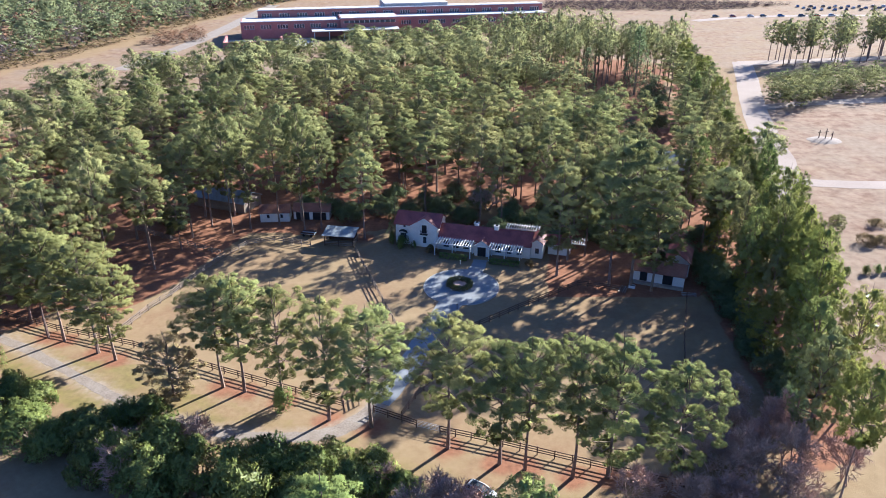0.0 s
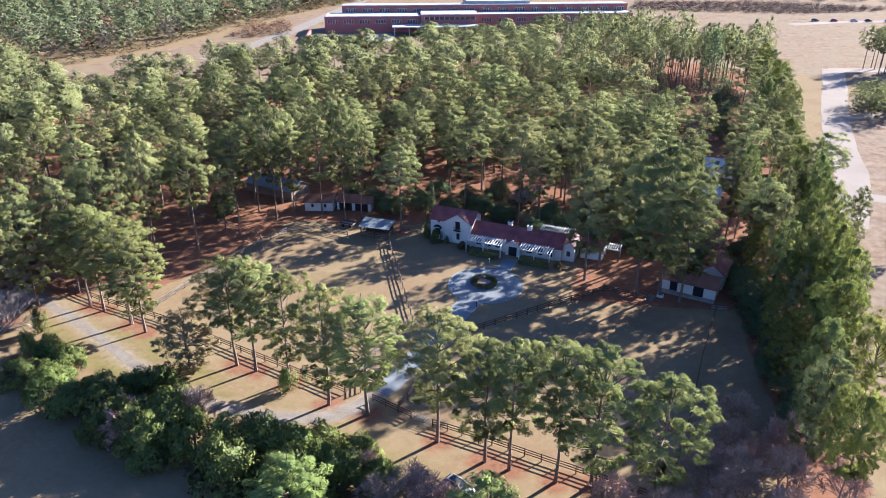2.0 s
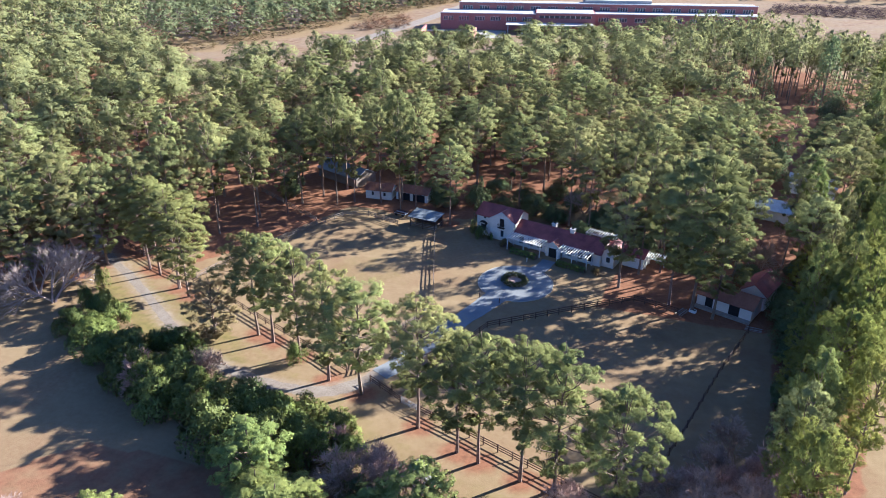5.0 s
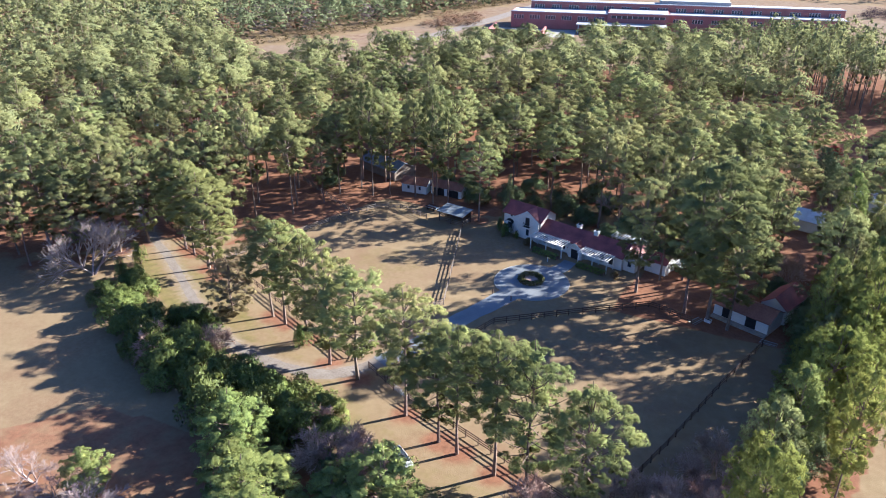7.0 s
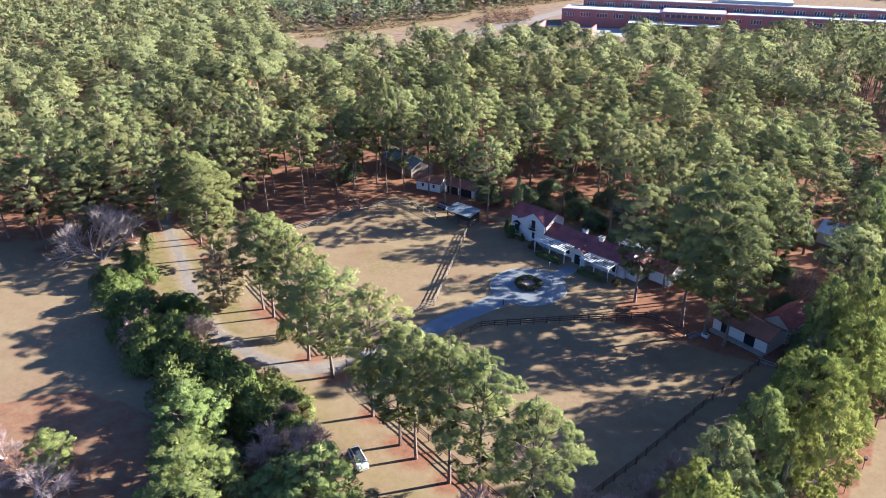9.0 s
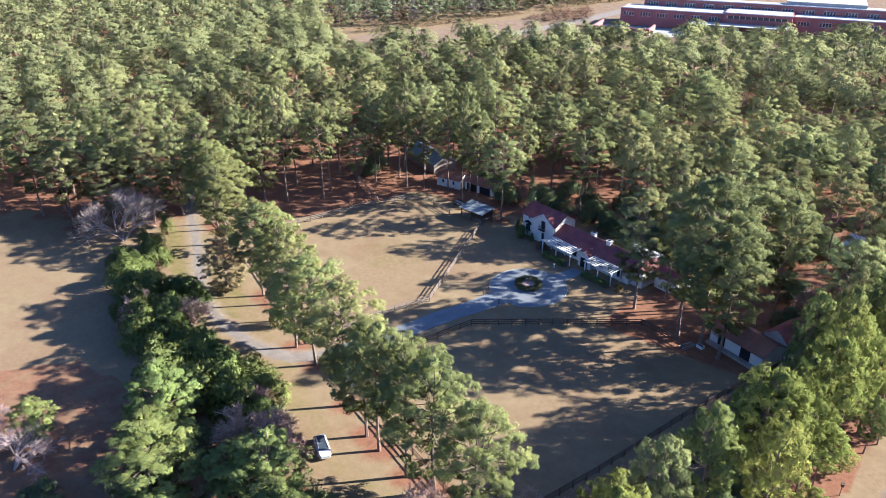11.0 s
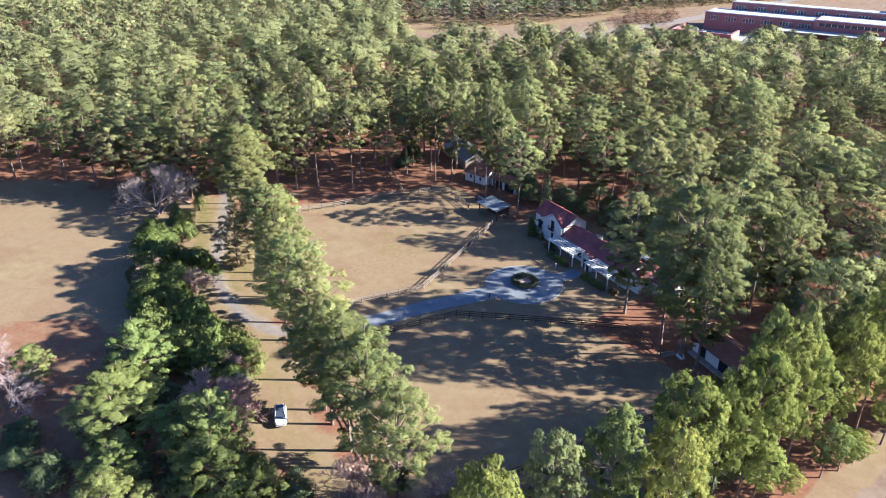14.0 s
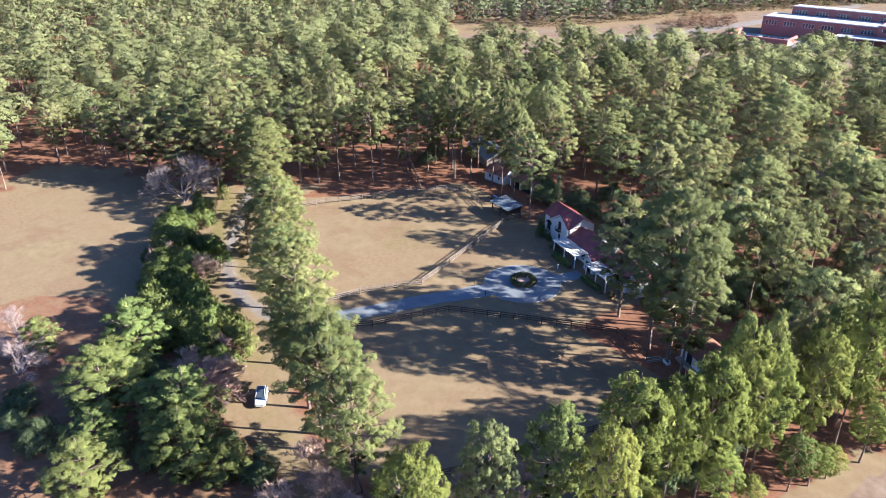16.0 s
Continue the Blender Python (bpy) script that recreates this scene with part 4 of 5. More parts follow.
shed(pose(37.5, 128.3, 0, 0, 0, -21.5), 10.0, 5.6, 2.75, 4.1, M_ROOFBROWN, "white stable with brown roof and two dark doorways", "stable", ((2.3, 0.5, 1.4, 1.9), (6.9, 0.3, 1.9, 2.2)))
shed(pose(45.0, 131.5, 0, 0, 0, -21.5), 4.6, 8.0, 3.2, 4.9, M_ROOF, "white outbuilding with a dark red gable roof", "outbuilding", (), "v")
shed(pose(-43.0, 157.6, 0, 0, 0, 4), 6.8, 4.2, 2.5, 3.7, M_ROOFBROWN, "small white outbuilding with a rusty roof", "outbuilding", ((1.9, 1.0, 0.6, 0.9), (5.0, 1.0, 0.6, 0.9)))
# barn walls are pale; the grey boards put tree shade into their colour
shed(pose(-62.0, 168.5, 0, 0, 0, -22), 15, 7, 2.6, 4.4, M_OLDTIN, "long barn under the pines, walls greyed for shade", "barn", wall=M_GREYFENCE)
shed(pose(22.5, 140.6, 0, 0, 0, -14.7), 4.4, 4.2, 2.7, 3.8, M_ROOF, "small white guest wing beside the house", "outbuilding")
pergola(pose(27.0, 140.2, 0, 0, 0, -14.7), 3.4, 3.0, 2.8, 8, "white timber pergola beside the guest wing", 2)
shed(pose(48.5, 176.0, 0, 0, 0, -15), 9, 6, 2.8, 4.4, M_TIN, "white cottage with pale metal roof in the trees", "cottage")
shed(pose(58.0, 196.0, 0, 0, 0, -10), 11, 7, 2.8, 4.4, M_TIN, "white cottage with pale metal roof in the trees", "cottage")
shed(pose(10.0, 226.0, 0, 0, 0, -10), 9, 6, 2.8, 4.4, M_ROOFBROWN, "white cottage deep in the pines", "cottage")


def shelter():
    root = thing("field_shelter", pose(-26.2, 144.6, 0, 0, 0, -9), "open timber field shelter with tin roof", "shelter")
    for u in (0.2, 3.4, 6.6):
        for v, h in ((0.2, 2.55), (3.6, 2.95)):
            part("post", Solid().box(u - 0.09, u + 0.09, v - 0.09, v + 0.09, 0, h), M_FENCE, root)
    for i in range(9):
        a, b = -0.25 + i * 0.81, -0.25 + i * 0.81 + 0.8
        part("roof_sheet", Solid().slab([(a, -0.3, 2.62), (b, -0.3, 2.62), (b, 4.1, 3.18), (a, 4.1, 3.18)], 0.05), M_OLDTIN, root)
    for a, c in (((0.2, 0.2), (6.6, 0.2)), ((0.2, 0.2), (0.2, 3.6)), ((6.6, 0.2), (6.6, 3.6))):
        for z in (0.4, 0.8, 1.2):
            part("pen_rail", Solid().beam((*a, z), (*c, z), 0.05, 0.14), M_GREYFENCE, root)
    part("back_wall", Solid().box(0.1, 6.7, 3.64, 3.72, 0, 2.7), M_FENCE, root)
    return root


shelter()


def car(m, paint, label, group=""):
    """A hatchback: rounded body, dark glass round the cabin and over the roof, four wheels."""
    root = thing("car", m, label, "car", group)

    def hull(rings):
        s = Solid()
        for ring in rings:
            s.v += ring
        k = len(rings[0])
        for i in range(len(rings) - 1):
            for j in range(k):
                s.f.append((i * k + j, i * k + (j + 1) % k, (i + 1) * k + (j + 1) % k, (i + 1) * k + j))
        s.f += [tuple(range(k - 1, -1, -1)), tuple(range((len(rings) - 1) * k, len(rings) * k))]
        return s

    def section(x, w, z0, z1):
        return [(x, -w * 0.93, z0), (x, w * 0.93, z0), (x, w, z0 + 0.3), (x, w * 0.97, z1 - 0.12), (x, w * 0.8, z1), (x, -w * 0.8, z1), (x, -w * 0.97, z1 - 0.12), (x, -w, z0 + 0.3)]

    body = part("body", hull([section(-2.2, 0.72, 0.42, 0.85), section(-2.0, 0.86, 0.3, 1.0), section(-0.6, 0.92, 0.24, 1.0), section(0.9, 0.91, 0.24, 0.98), section(1.7, 0.87, 0.26, 0.88), section(2.1, 0.74, 0.34, 0.76), section(2.22, 0.6, 0.42, 0.66)]), paint, root)
    glass = [[(x, -w, z) if k == 0 else (x, w, z) for k in (0, 1)] for x, w, z in ((1.05, 0.74, 0.96), (0.2, 0.6, 1.46), (-1.35, 0.58, 1.5), (-2.05, 0.72, 1.0))]
    g = Solid()
    for a, b in zip(glass[:-1], glass[1:]):
        g.poly([a[0], a[1], b[1], b[0]])
    g.poly([r[0] for r in glass]).poly([r[1] for r in glass][::-1])
    part("windows", g, M_GLASS, body)
    for sy in (-1, 1):
        part("roof_rail", Solid().beam((0.25, sy * 0.58, 1.49), (-1.35, sy * 0.57, 1.53), 0.1, 0.06).beam((1.05, sy * 0.74, 0.98), (0.25, sy * 0.58, 1.49), 0.08, 0.06), paint, body)
    part("tailgate", Solid().slab([(-1.3, -0.58, 1.54), (-1.3, 0.58, 1.54), (-1.62, 0.62, 1.36), (-1.62, -0.62, 1.36)], 0.05), paint, body)
    for x in (-1.38, 1.38):
        for y in (-0.84, 0.84):
            w = part("wheel", Solid().rod((x, y - 0.1, 0.33), (x, y + 0.1, 0.33), 0.33, 0.33, 10), M_TYRE, root)
            part("rim", Solid().rod((x, y - 0.105 if y < 0 else y + 0.08, 0.33), (x, y - 0.08 if y < 0 else y + 0.105, 0.33), 0.2, 0.2, 6), M_TIN, w)
    return root


car(pose(4.7, 70.2, 0, 0, 0, -32), M_CARWHITE, "silver-white hatchback parked on grass beside the fence")


# ---- school ----
def school():
    root = thing("school", pose(-112, 408, 0, 0, 0, 11.5), "long red brick school with rows of white-framed windows", "school")

    def block(u0, u1, v0, v1, h, rows, gap=9.0, roof=M_FLATROOF):
        part("wall", Solid().box(u0, u1, v0, v1, 0, h), M_BRICK, root)
        part("roof", Solid().box(u0 + 0.6, u1 - 0.6, v0 + 0.6, v1 - 0.6, h, h + 0.12), roof, root)
        part("cornice", Solid().box(u0 - 0.15, u1 + 0.15, v0 - 0.15, v0 + 0.35, h, h + 0.42), M_TRIM, root)
        n = int((u1 - u0) / gap)
        for z in rows:
            for i in range(n):
                c = u0 + (u1 - u0) * (i + 0.5) / n
                for k in (-1.5, -0.5, 0.5, 1.5):
                    window_on(root, c + k * 1.45, v0 - 0.02, z, 1.05, 2.0)

    block(2, 56, 3, 19.8, 8.8, (6.1,), 9)
    block(11, 180, 20, 30, 12.6, (9.9,), 9.4)
    block(56.2, 89, 0.6, 19.8, 9.8, (), 10)
    part("window_band", Solid().box(58, 87, 0.46, 0.58, 7.2, 8.6), M_GLASS, root)
    for i in range(11):
        part("mullion", Solid().box(58 + i * 2.87, 58.25 + i * 2.87, 0.4, 0.59, 7.2, 8.6), M_TRIM, root)
    block(89.2, 180, 8, 19.8, 8.8, (5.8,), 10)
    part("canopy", Solid().box(40, 88, -9, 0.5, 4.4, 4.8), M_FLATROOF, root, "white flat canopy roof")
    for u in range(41, 88, 8):
        part("canopy_post", Solid().box(u, u + 0.4, -8.6, -8.2, 0, 4.4), M_TRIM, root)
    part("gym_roof", Solid().box(84, 122, 24, 48, 0, 14.4), M_FLATROOF, root, "pale raised hall roof")
    part("yard_wall", Solid().box(-6, 24, -26, -25, 0, 3.2).box(-6, -5, -25, -2, 0, 3.2).box(23, 24, -25, -10, 0, 3.2), M_BRICK, root)
    part("yard", Solid().box(-6, 40, -25, -0.2, 0.02, 0.08), M_CONCRETE, root)
    return root


school()
for i, (x, y, r, mt) in enumerate(((-104, 399, 5, M_CARWHITE), (-101, 399, 92, M_CARDARK), (-92, 401, 5, M_CARDARK), (-88, 401, 2, M_CARDARK))):
    car(pose(x, y, 0.1, 0, 0, r + 90), mt, "car parked in the school yard", "parked cars")
rng0 = random.Random(3)
for i in range(9):
    car(pose(180 + i * 11 + rng0.uniform(-2, 2), 496.5 + i * 0.7, 0.06, 0, 0, rng0.uniform(-8, 8)), (M_CARDARK, M_CARRED, M_CARWHITE, M_CARDARK, M_CARBLUE)[i % 5], "car queueing on the far road", "far cars")
for i in range(26):
    car(pose(255 + (i % 9) * 9 + rng0.uniform(-1, 1), 530 + (i // 9) * 9, 0.02, 0, 0, 80 + rng0.uniform(-8, 8)), (M_CARDARK, M_CARWHITE, M_CARBLUE, M_CARDARK)[i % 4], "car parked in the distant lot", "far cars")


# ---- trees ----
PROTO = [pine(100 + i, 20.0, (0.29, 0.37, 0.44, 0.32, 0.46, 0.27, 0.4)[i], 4.8, (32, 30, 27, 32, 26, 33, 29)[i], 25, M_PINE, 0.3, 0.088, 3, 0.15, 0.25, 8, 4) for i in range(7)]
FINE = [pine(130 + i, 20.0, (0.16, 0.22, 0.3, 0.2, 0.36, 0.24)[i], 4.8, (42, 40, 38, 41, 40, 42)[i], 42, M_PINE_ROW, 0.26, 0.06, 3, 0.13, 0.22, 9, 5, (0.3, 0.35, 0.45, 0.35, 0.5, 0.2)[i], 0.5) for i in range(6)]
YOUNG = [pine(150 + i, 14.0, 0.06, 3.8, 36, 34, M_PINE_YOUNG, 0.26, 0.075, 3, 0.16, 0.26, 8, 6, 0.2) for i in range(3)]
FULL = [pine(170 + i, 18.0, (0.3, 0.28, 0.14, 0.26, 0.5)[i], 4.8, 40, 26, (M_PINE_BELT, M_PINE_YOUNG, M_PINE_BELT, M_PINE, M_PINE_BELT)[i], 0.32, 0.095, 3, 0.16, 0.26, 8, 6, 0.3, 0.55) for i in range(5)]
HIGH = [pine(190 + i, 20.0, (0.32, 0.4, 0.3, 0.36)[i], 4.8, 38, 36, M_PINE, 0.27, 0.066, 3, 0.14, 0.23, 9, 4, 0.5, 0.44) for i in range(4)]
LOW = [pine(210 + i, 20.0, (0.2, 0.14, 0.24)[i], 4.8, 42, 36, M_PINE, 0.27, 0.066, 3, 0.14, 0.23, 9, 4, 0.25, 0.44) for i in range(3)]
used = set()


def plant(protos, x, y, h, r, base_h, base_r, label, rng, group="pines"):
    src = rng.choice(protos)
    m = pose(x, y, 0, 0, 0, rng.uniform(0, 360)) @ Matrix.Diagonal((r / base_r, r / base_r, h / base_h, 1))
    if src.name in used:
        ob = copy_thing(src, m)
    else:
        used.add(src.name)
        src.matrix_basis = m
        ob = src
    return tagged(ob, label, "tree", group)


trng = random.Random(11)
ROW_KIND = (2, 4, 2, 1, 4, 2, 3, 0, 5, 2, 1, 2, 4, 0, 3)
BELT_KIND = (3, 1, 0, 1, 3, 2, 0, 0, 3, 0, 2, 3, 2, 1, 3, 2, 0, 4, 2, 0, 2, 0, 1, 2, 0, 1, 3, 2, 1, 2)
for row, protos, bh, br, label in ((FRONT_ROW, FINE, 20.0, 4.8, "tall sunlit pine in a row beside the board fence"), (HOUSE_PINES, HIGH, 20.0, 4.8, "tall pine with a bare trunk near the house yard"),
                                   (WEST_EDGE, PROTO, 20.0, 4.8, "tall pine at the edge of the open field"), (BELT_PINES, FULL, 18.0, 4.8, "bushy bright green pine in the boundary belt"),
                                   (WOOD_WEST, PROTO, 20.0, 4.8, "broad-crowned pine in the western woods"), (WOOD_MIDDLE, PROTO, 20.0, 4.8, "broad-crowned pine in the woods behind the house"), (WOOD_EAST, PROTO, 20.0, 4.8, "broad-crowned pine in the eastern woods"), (BACK_PINES, PROTO, 20.0, 4.8, "tall pine behind the buildings, some added for shade"), (HEDGE_PINES, YOUNG, 14.0, 3.8, "young bright green pine growing out of the hedge")):
    for k, (x, y, h, r) in enumerate(row):
        plant([FINE[ROW_KIND[k]]] if row is FRONT_ROW else [FULL[BELT_KIND[k]]] if row is BELT_PINES else LOW if (row is HOUSE_PINES and k in (0, 1, 2, 3, 14, 15)) or (row is WEST_EDGE and k > 4) else protos, x, y, h, r, bh, br, label, trng)

wrng = np.random.default_rng(5)
near = scatter(wrng, NORTH_WOODS, 8.2)
near = near[far_from(near, TRACK[3:], 4.5) & (near[:, 1] < 250) & (near[:, 0] > -110) & ~inside(CLEARING, near[:, 0], near[:, 1]) & ~inside(COTTAGES, near[:, 0], near[:, 1])]
hand = np.array([(p[0], p[1]) for p in PINES])
near = near[np.array([np.min(np.hypot(*(hand - q).T)) > 6.4 for q in near])]
near = near[wrng.uniform(0, 1, len(near)) < np.where((near[:, 0] > -60) & (near[:, 1] < 205), 0.9, 0.74)]
for x, y in near:
    plant(PROTO, x, y, trng.uniform(14, 24), trng.uniform(3.6, 5.4), 20.0, 4.8, "tall pine standing in the woods behind the house", trng, "woodland pines")
lane = scatter(wrng, BELT, 7.0)
lane = lane[lane[:, 1] > 150]
for x, y in lane:
    plant(FULL + PROTO[:2], x, y, trng.uniform(14, 21), trng.uniform(3.2, 4.3), 19.0, 4.8, "green pine in the belt beside the wide road", trng, "belt pines")


def woods(name, pts, seed, limbs, per, length, width, h, material, label, r=5.2, kinds=6, pads=2, bare=(0.46, 0.62)):
    """Many far trees in one mesh, each turned and sized by chance."""
    rng = np.random.default_rng(seed)
    tris, trunks = [], Solid()
    kit = []
    for i in range(kinds):
        low = rng.uniform(*bare)
        _, spots, sizes = pine_shape(rng, 20.0, low, 4.8, limbs, pads)
        kit.append(np.concatenate((heart(rng, 20.0, low, 4.8, 3 * pads, 16, 1.1), leaves(rng, spots, sizes * 1.3, per, length, width, 0.5, 0.22, 0.0, 0.5, outward(spots, 20.0, low), outward(spots, 20.0, low) * 1.3, 0.06, 0.8))))
    for x, y in pts:
        t, s, k = rng.uniform(0, 6.28), rng.uniform(0.74, 1.16) * r / 4.8, h * rng.uniform(0.68, 1.15) / 20.0
        c = kit[rng.integers(kinds)]
        co, si = math.cos(t), math.sin(t)
        tris.append(np.stack((s * (c[:, 0] * co - c[:, 1] * si) + x, s * (c[:, 0] * si + c[:, 1] * co) + y, c[:, 2] * k, c[:, 3] * co - c[:, 4] * si, c[:, 3] * si + c[:, 4] * co, c[:, 5]), axis=1))
        if bare[1] > 0.2:
            trunks.rod((x, y, 0), (x, y, 18.5 * k), 0.26, 0.08, 3)
    root = thing(name, Matrix.Identity(4), label, "woods", kind="stuff")
    tagged(part("canopy", tri_mesh("canopy", np.concatenate(tris), material), material, root), kind="stuff")
    if trunks.v:
        tagged(part("trunks", trunks, M_BARK, root), kind="stuff")
    return root


mid = scatter(wrng, NORTH_WOODS, 8.4)
mid = mid[(mid[:, 0] > 0) | (wrng.uniform(0, 1, len(mid)) < 0.8)]
mid = mid[far_from(mid, TRACK[3:], 4.5) & ((mid[:, 1] >= 250) | (mid[:, 0] <= -110)) & ~inside(CLEARING, mid[:, 0], mid[:, 1])]
tall = (mid[:, 0] > 18) & (mid[:, 1] > 268)
woods("north_woods", mid[~tall], 21, 20, 44, 0.55, 0.28, 20.5, M_WOODS, "dense pine wood in front of the school")
stand = scatter(wrng, [(20, 288), (58, 292), (84, 292), (98, 302), (108, 335), (62, 370), (22, 362)], 6.6)
woods("tall_pines", stand, 35, 20, 24, 0.6, 0.26, 22, M_WOODS, "stand of tall slender pines with bare trunks", r=4.2, bare=(0.36, 0.52))
west = scatter(wrng, WEST_WOODS, 10.0)
west = west[np.array([np.min(np.hypot(*(hand - q).T)) > 7.0 for q in west])]
west = west[far_from(west, TRACK[2:], 4.5)]
close = west[:, 0] > -215
woods("west_woods", west[close], 22, 22, 54, 0.5, 0.27, 20, M_WOODS, "dense pine wood beside the open field", bare=(0.32, 0.5))
away = west[~close]
woods("west_woods", away[wrng.uniform(0, 1, len(away)) < 0.98], 23, 22, 20, 0.85, 0.5, 20, M_WOODS, "far dense pine wood", r=5.6, pads=1, bare=(0.3, 0.45))
far = scatter(wrng, FAR_WOODS, 8.6)
pick = wrng.uniform(0, 1, len(far))
woods("far_woods", far[pick > 0.28], 24, 24, 11, 1.1, 0.75, 19, M_FARWOODS, "far mixed woodland beyond the mown strip", pads=1, r=5.4, bare=(0.02, 0.12))
woods("autumn_woods", far[pick <= 0.08], 25, 14, 9, 1.1, 0.7, 15, M_AUTUMN, "russet autumn trees among the far woods", bare=(0.05, 0.15))
woods("bare_woods", far[(pick > 0.08) & (pick <= 0.28)], 31, 10, 5, 1.4, 0.7, 14, M_GREYWOOD, "leafless grey trees among the far woods", bare=(0.05, 0.15))
fringe = scatter(wrng, [(-214, 300), (-205, 300), (-180, 366), (-166, 425), (-152, 482), (-130, 540), (-138, 540), (-164, 462), (-178, 395)], 4.5)
woods("fringe_shrubs", fringe, 32, 7, 9, 0.9, 0.5, 4.5, M_RUSSET, "ragged shrubs along the mown strip", r=3.0, bare=(0.0, 0.05))
woods("brush_patch", scatter(wrng, [(-158, 385), (-161, 432), (-144, 455), (-130, 405)], 5.0), 33, 10, 14, 0.9, 0.4, 3.5, M_AUTUMN, "reddish brush in a wet hollow", r=3.2, bare=(0.0, 0.05))
woods("brush_strip", scatter(wrng, [(70, 535), (180, 527), (262, 562), (180, 590), (78, 580)], 4.2), 34, 4, 4, 1.2, 0.6, 2.2, M_BRUSHDARK, "dark low brush on the far bank", r=4.0, bare=(0.0, 0.05))
grove = scatter(wrng, [(150, 338), (160, 330), (240, 352), (236, 380), (150, 352)], 7.5)
woods("roadside_pines", grove, 26, 18, 26, 0.9, 0.32, 21, M_WOODS, "row of tall pines beyond the wide road", r=4.0, bare=(0.38, 0.5))
grove = scatter(wrng, [(120, 264), (128, 258), (150, 276), (200, 284), (198, 304), (150, 300), (126, 284)], 4.3)
woods("young_pines", grove, 27, 18, 26, 0.8, 0.28, 10.5, M_WOODS, "thicket of young pines beside the side road", r=3.2, bare=(0.05, 0.15))
back = scatter(wrng, [(-100, 640), (450, 600), (470, 690), (-100, 720)], 13.0)
woods("horizon_woods", back, 28, 14, 6, 2.2, 1.1, 17, M_GREYWOOD, "leafless brown woods on the far edge", pads=1)


# ---- smaller trees, bushes and brush ----
def spread(protos, places, label, cat, group, seed, base_r=1.0, base_h=1.0):
    """Sets the first uses of the models, then copies, at (x, y, radius, height)."""
    rng = random.Random(seed)
    for i, (x, y, r, h) in enumerate(places):
        src = protos[i % len(protos)]
        m = pose(x, y, 0, 0, 0, rng.uniform(0, 360)) @ Matrix.Diagonal((r / base_r, r / base_r, h / base_h, 1))
        if src.name in used:
            ob = copy_thing(src, m)
        else:
            used.add(src.name)
            src.matrix_basis = m
            ob = src
        tagged(ob, label, cat, group)


HB = [bush(300 + i, 3.4, 4.6, 40, 150, M_HEDGE, 0.25, 0.125, lump=0.28) for i in range(5)]
hr = random.Random(4)
spread(HB, [(x, y, r * 1.2, r * hr.uniform(1.6, 2.15)) for x, y, r in HEDGE], "dense glossy evergreen bush in the track-side hedge", "bush", "hedge bushes", 4, 3.4, 4.6)
spread([bush(320 + i, 3.4, 4.6, 40, 130, M_CEDAR, 0.28, 0.1, lump=0.3) for i in range(2)], [(51.2, 103, 3.4, 6), (49.7, 84, 3.4, 5), (-15.4, 42, 3.6, 3.8), (-11, 40, 3.4, 3.4), (-5, 42, 3.8, 4.5), (2.5, 50, 3.8, 5), (8, 53, 3.6, 5), (-8, 59, 3.6, 6), (0, 61, 3.4, 5.5), (13, 61, 3.4, 5), (19.5, 62.5, 3.4, 5), (-60.5, 152, 3.6, 4.2), (-64, 158, 3.8, 4.6)],
       "dark shaded evergreen thicket under the trees", "bush", "understorey", 5, 3.4, 4.6)
spread([bush(324 + i, 3.8, 8.5, 64, 120, M_CEDAR, 0.28, 0.12, "evergreen_tree", "tree", lump=0.3) for i in range(3)], [(51.7, 90, 4, 6.5), (52.2, 96, 4, 7), (52, 101, 4.2, 7), (52.7, 115, 3.6, 6.5), (53.7, 106, 3.8, 7), (53, 120, 4.2, 8), (54.7, 128, 4, 7), (55, 133, 4.4, 8), (50.5, 137, 4.2, 7.5), (47.5, 140, 4, 7), (57, 145, 4.5, 8), (5, 157, 3.4, 8), (-8, 159, 3.8, 9), (0, 160, 4, 9.5), (20, 153, 3.6, 8), (-15, 162, 4, 9), (29, 158, 4.4, 9), (53.5, 108, 3.6, 9), (54, 94, 3.6, 9), (54, 121, 3.6, 9.5), (52.5, 126.5, 4, 10), (53.5, 113.5, 4, 10), (51, 87, 3.2, 7), (35, 152, 4.2, 9), (44, 151, 4.4, 10), (-22, 158, 3.8, 8.5), (-27, 163, 3.6, 8), (-4, 166, 4, 9.5), (9, 166, 4, 9), (16, 158, 3.8, 9), (24, 160, 4, 9), (-33, 164, 3.6, 8), (30, 170, 4.2, 9.5), (12, 150.5, 3.4, 7.5), (26, 147, 3.6, 8), (3, 171, 3.8, 9), (-12, 171, 3.8, 8.5), (41, 166, 4.2, 9), (36.5, 160.5, 4, 8.5), (45, 174.5, 4.4, 10), (40, 181, 4.4, 10), (34, 146.5, 3.4, 7), (35, 168, 4, 9)],
       "dark dense evergreen tree in the shade of pines", "tree", "shade trees", 25, 3.8, 8.5)
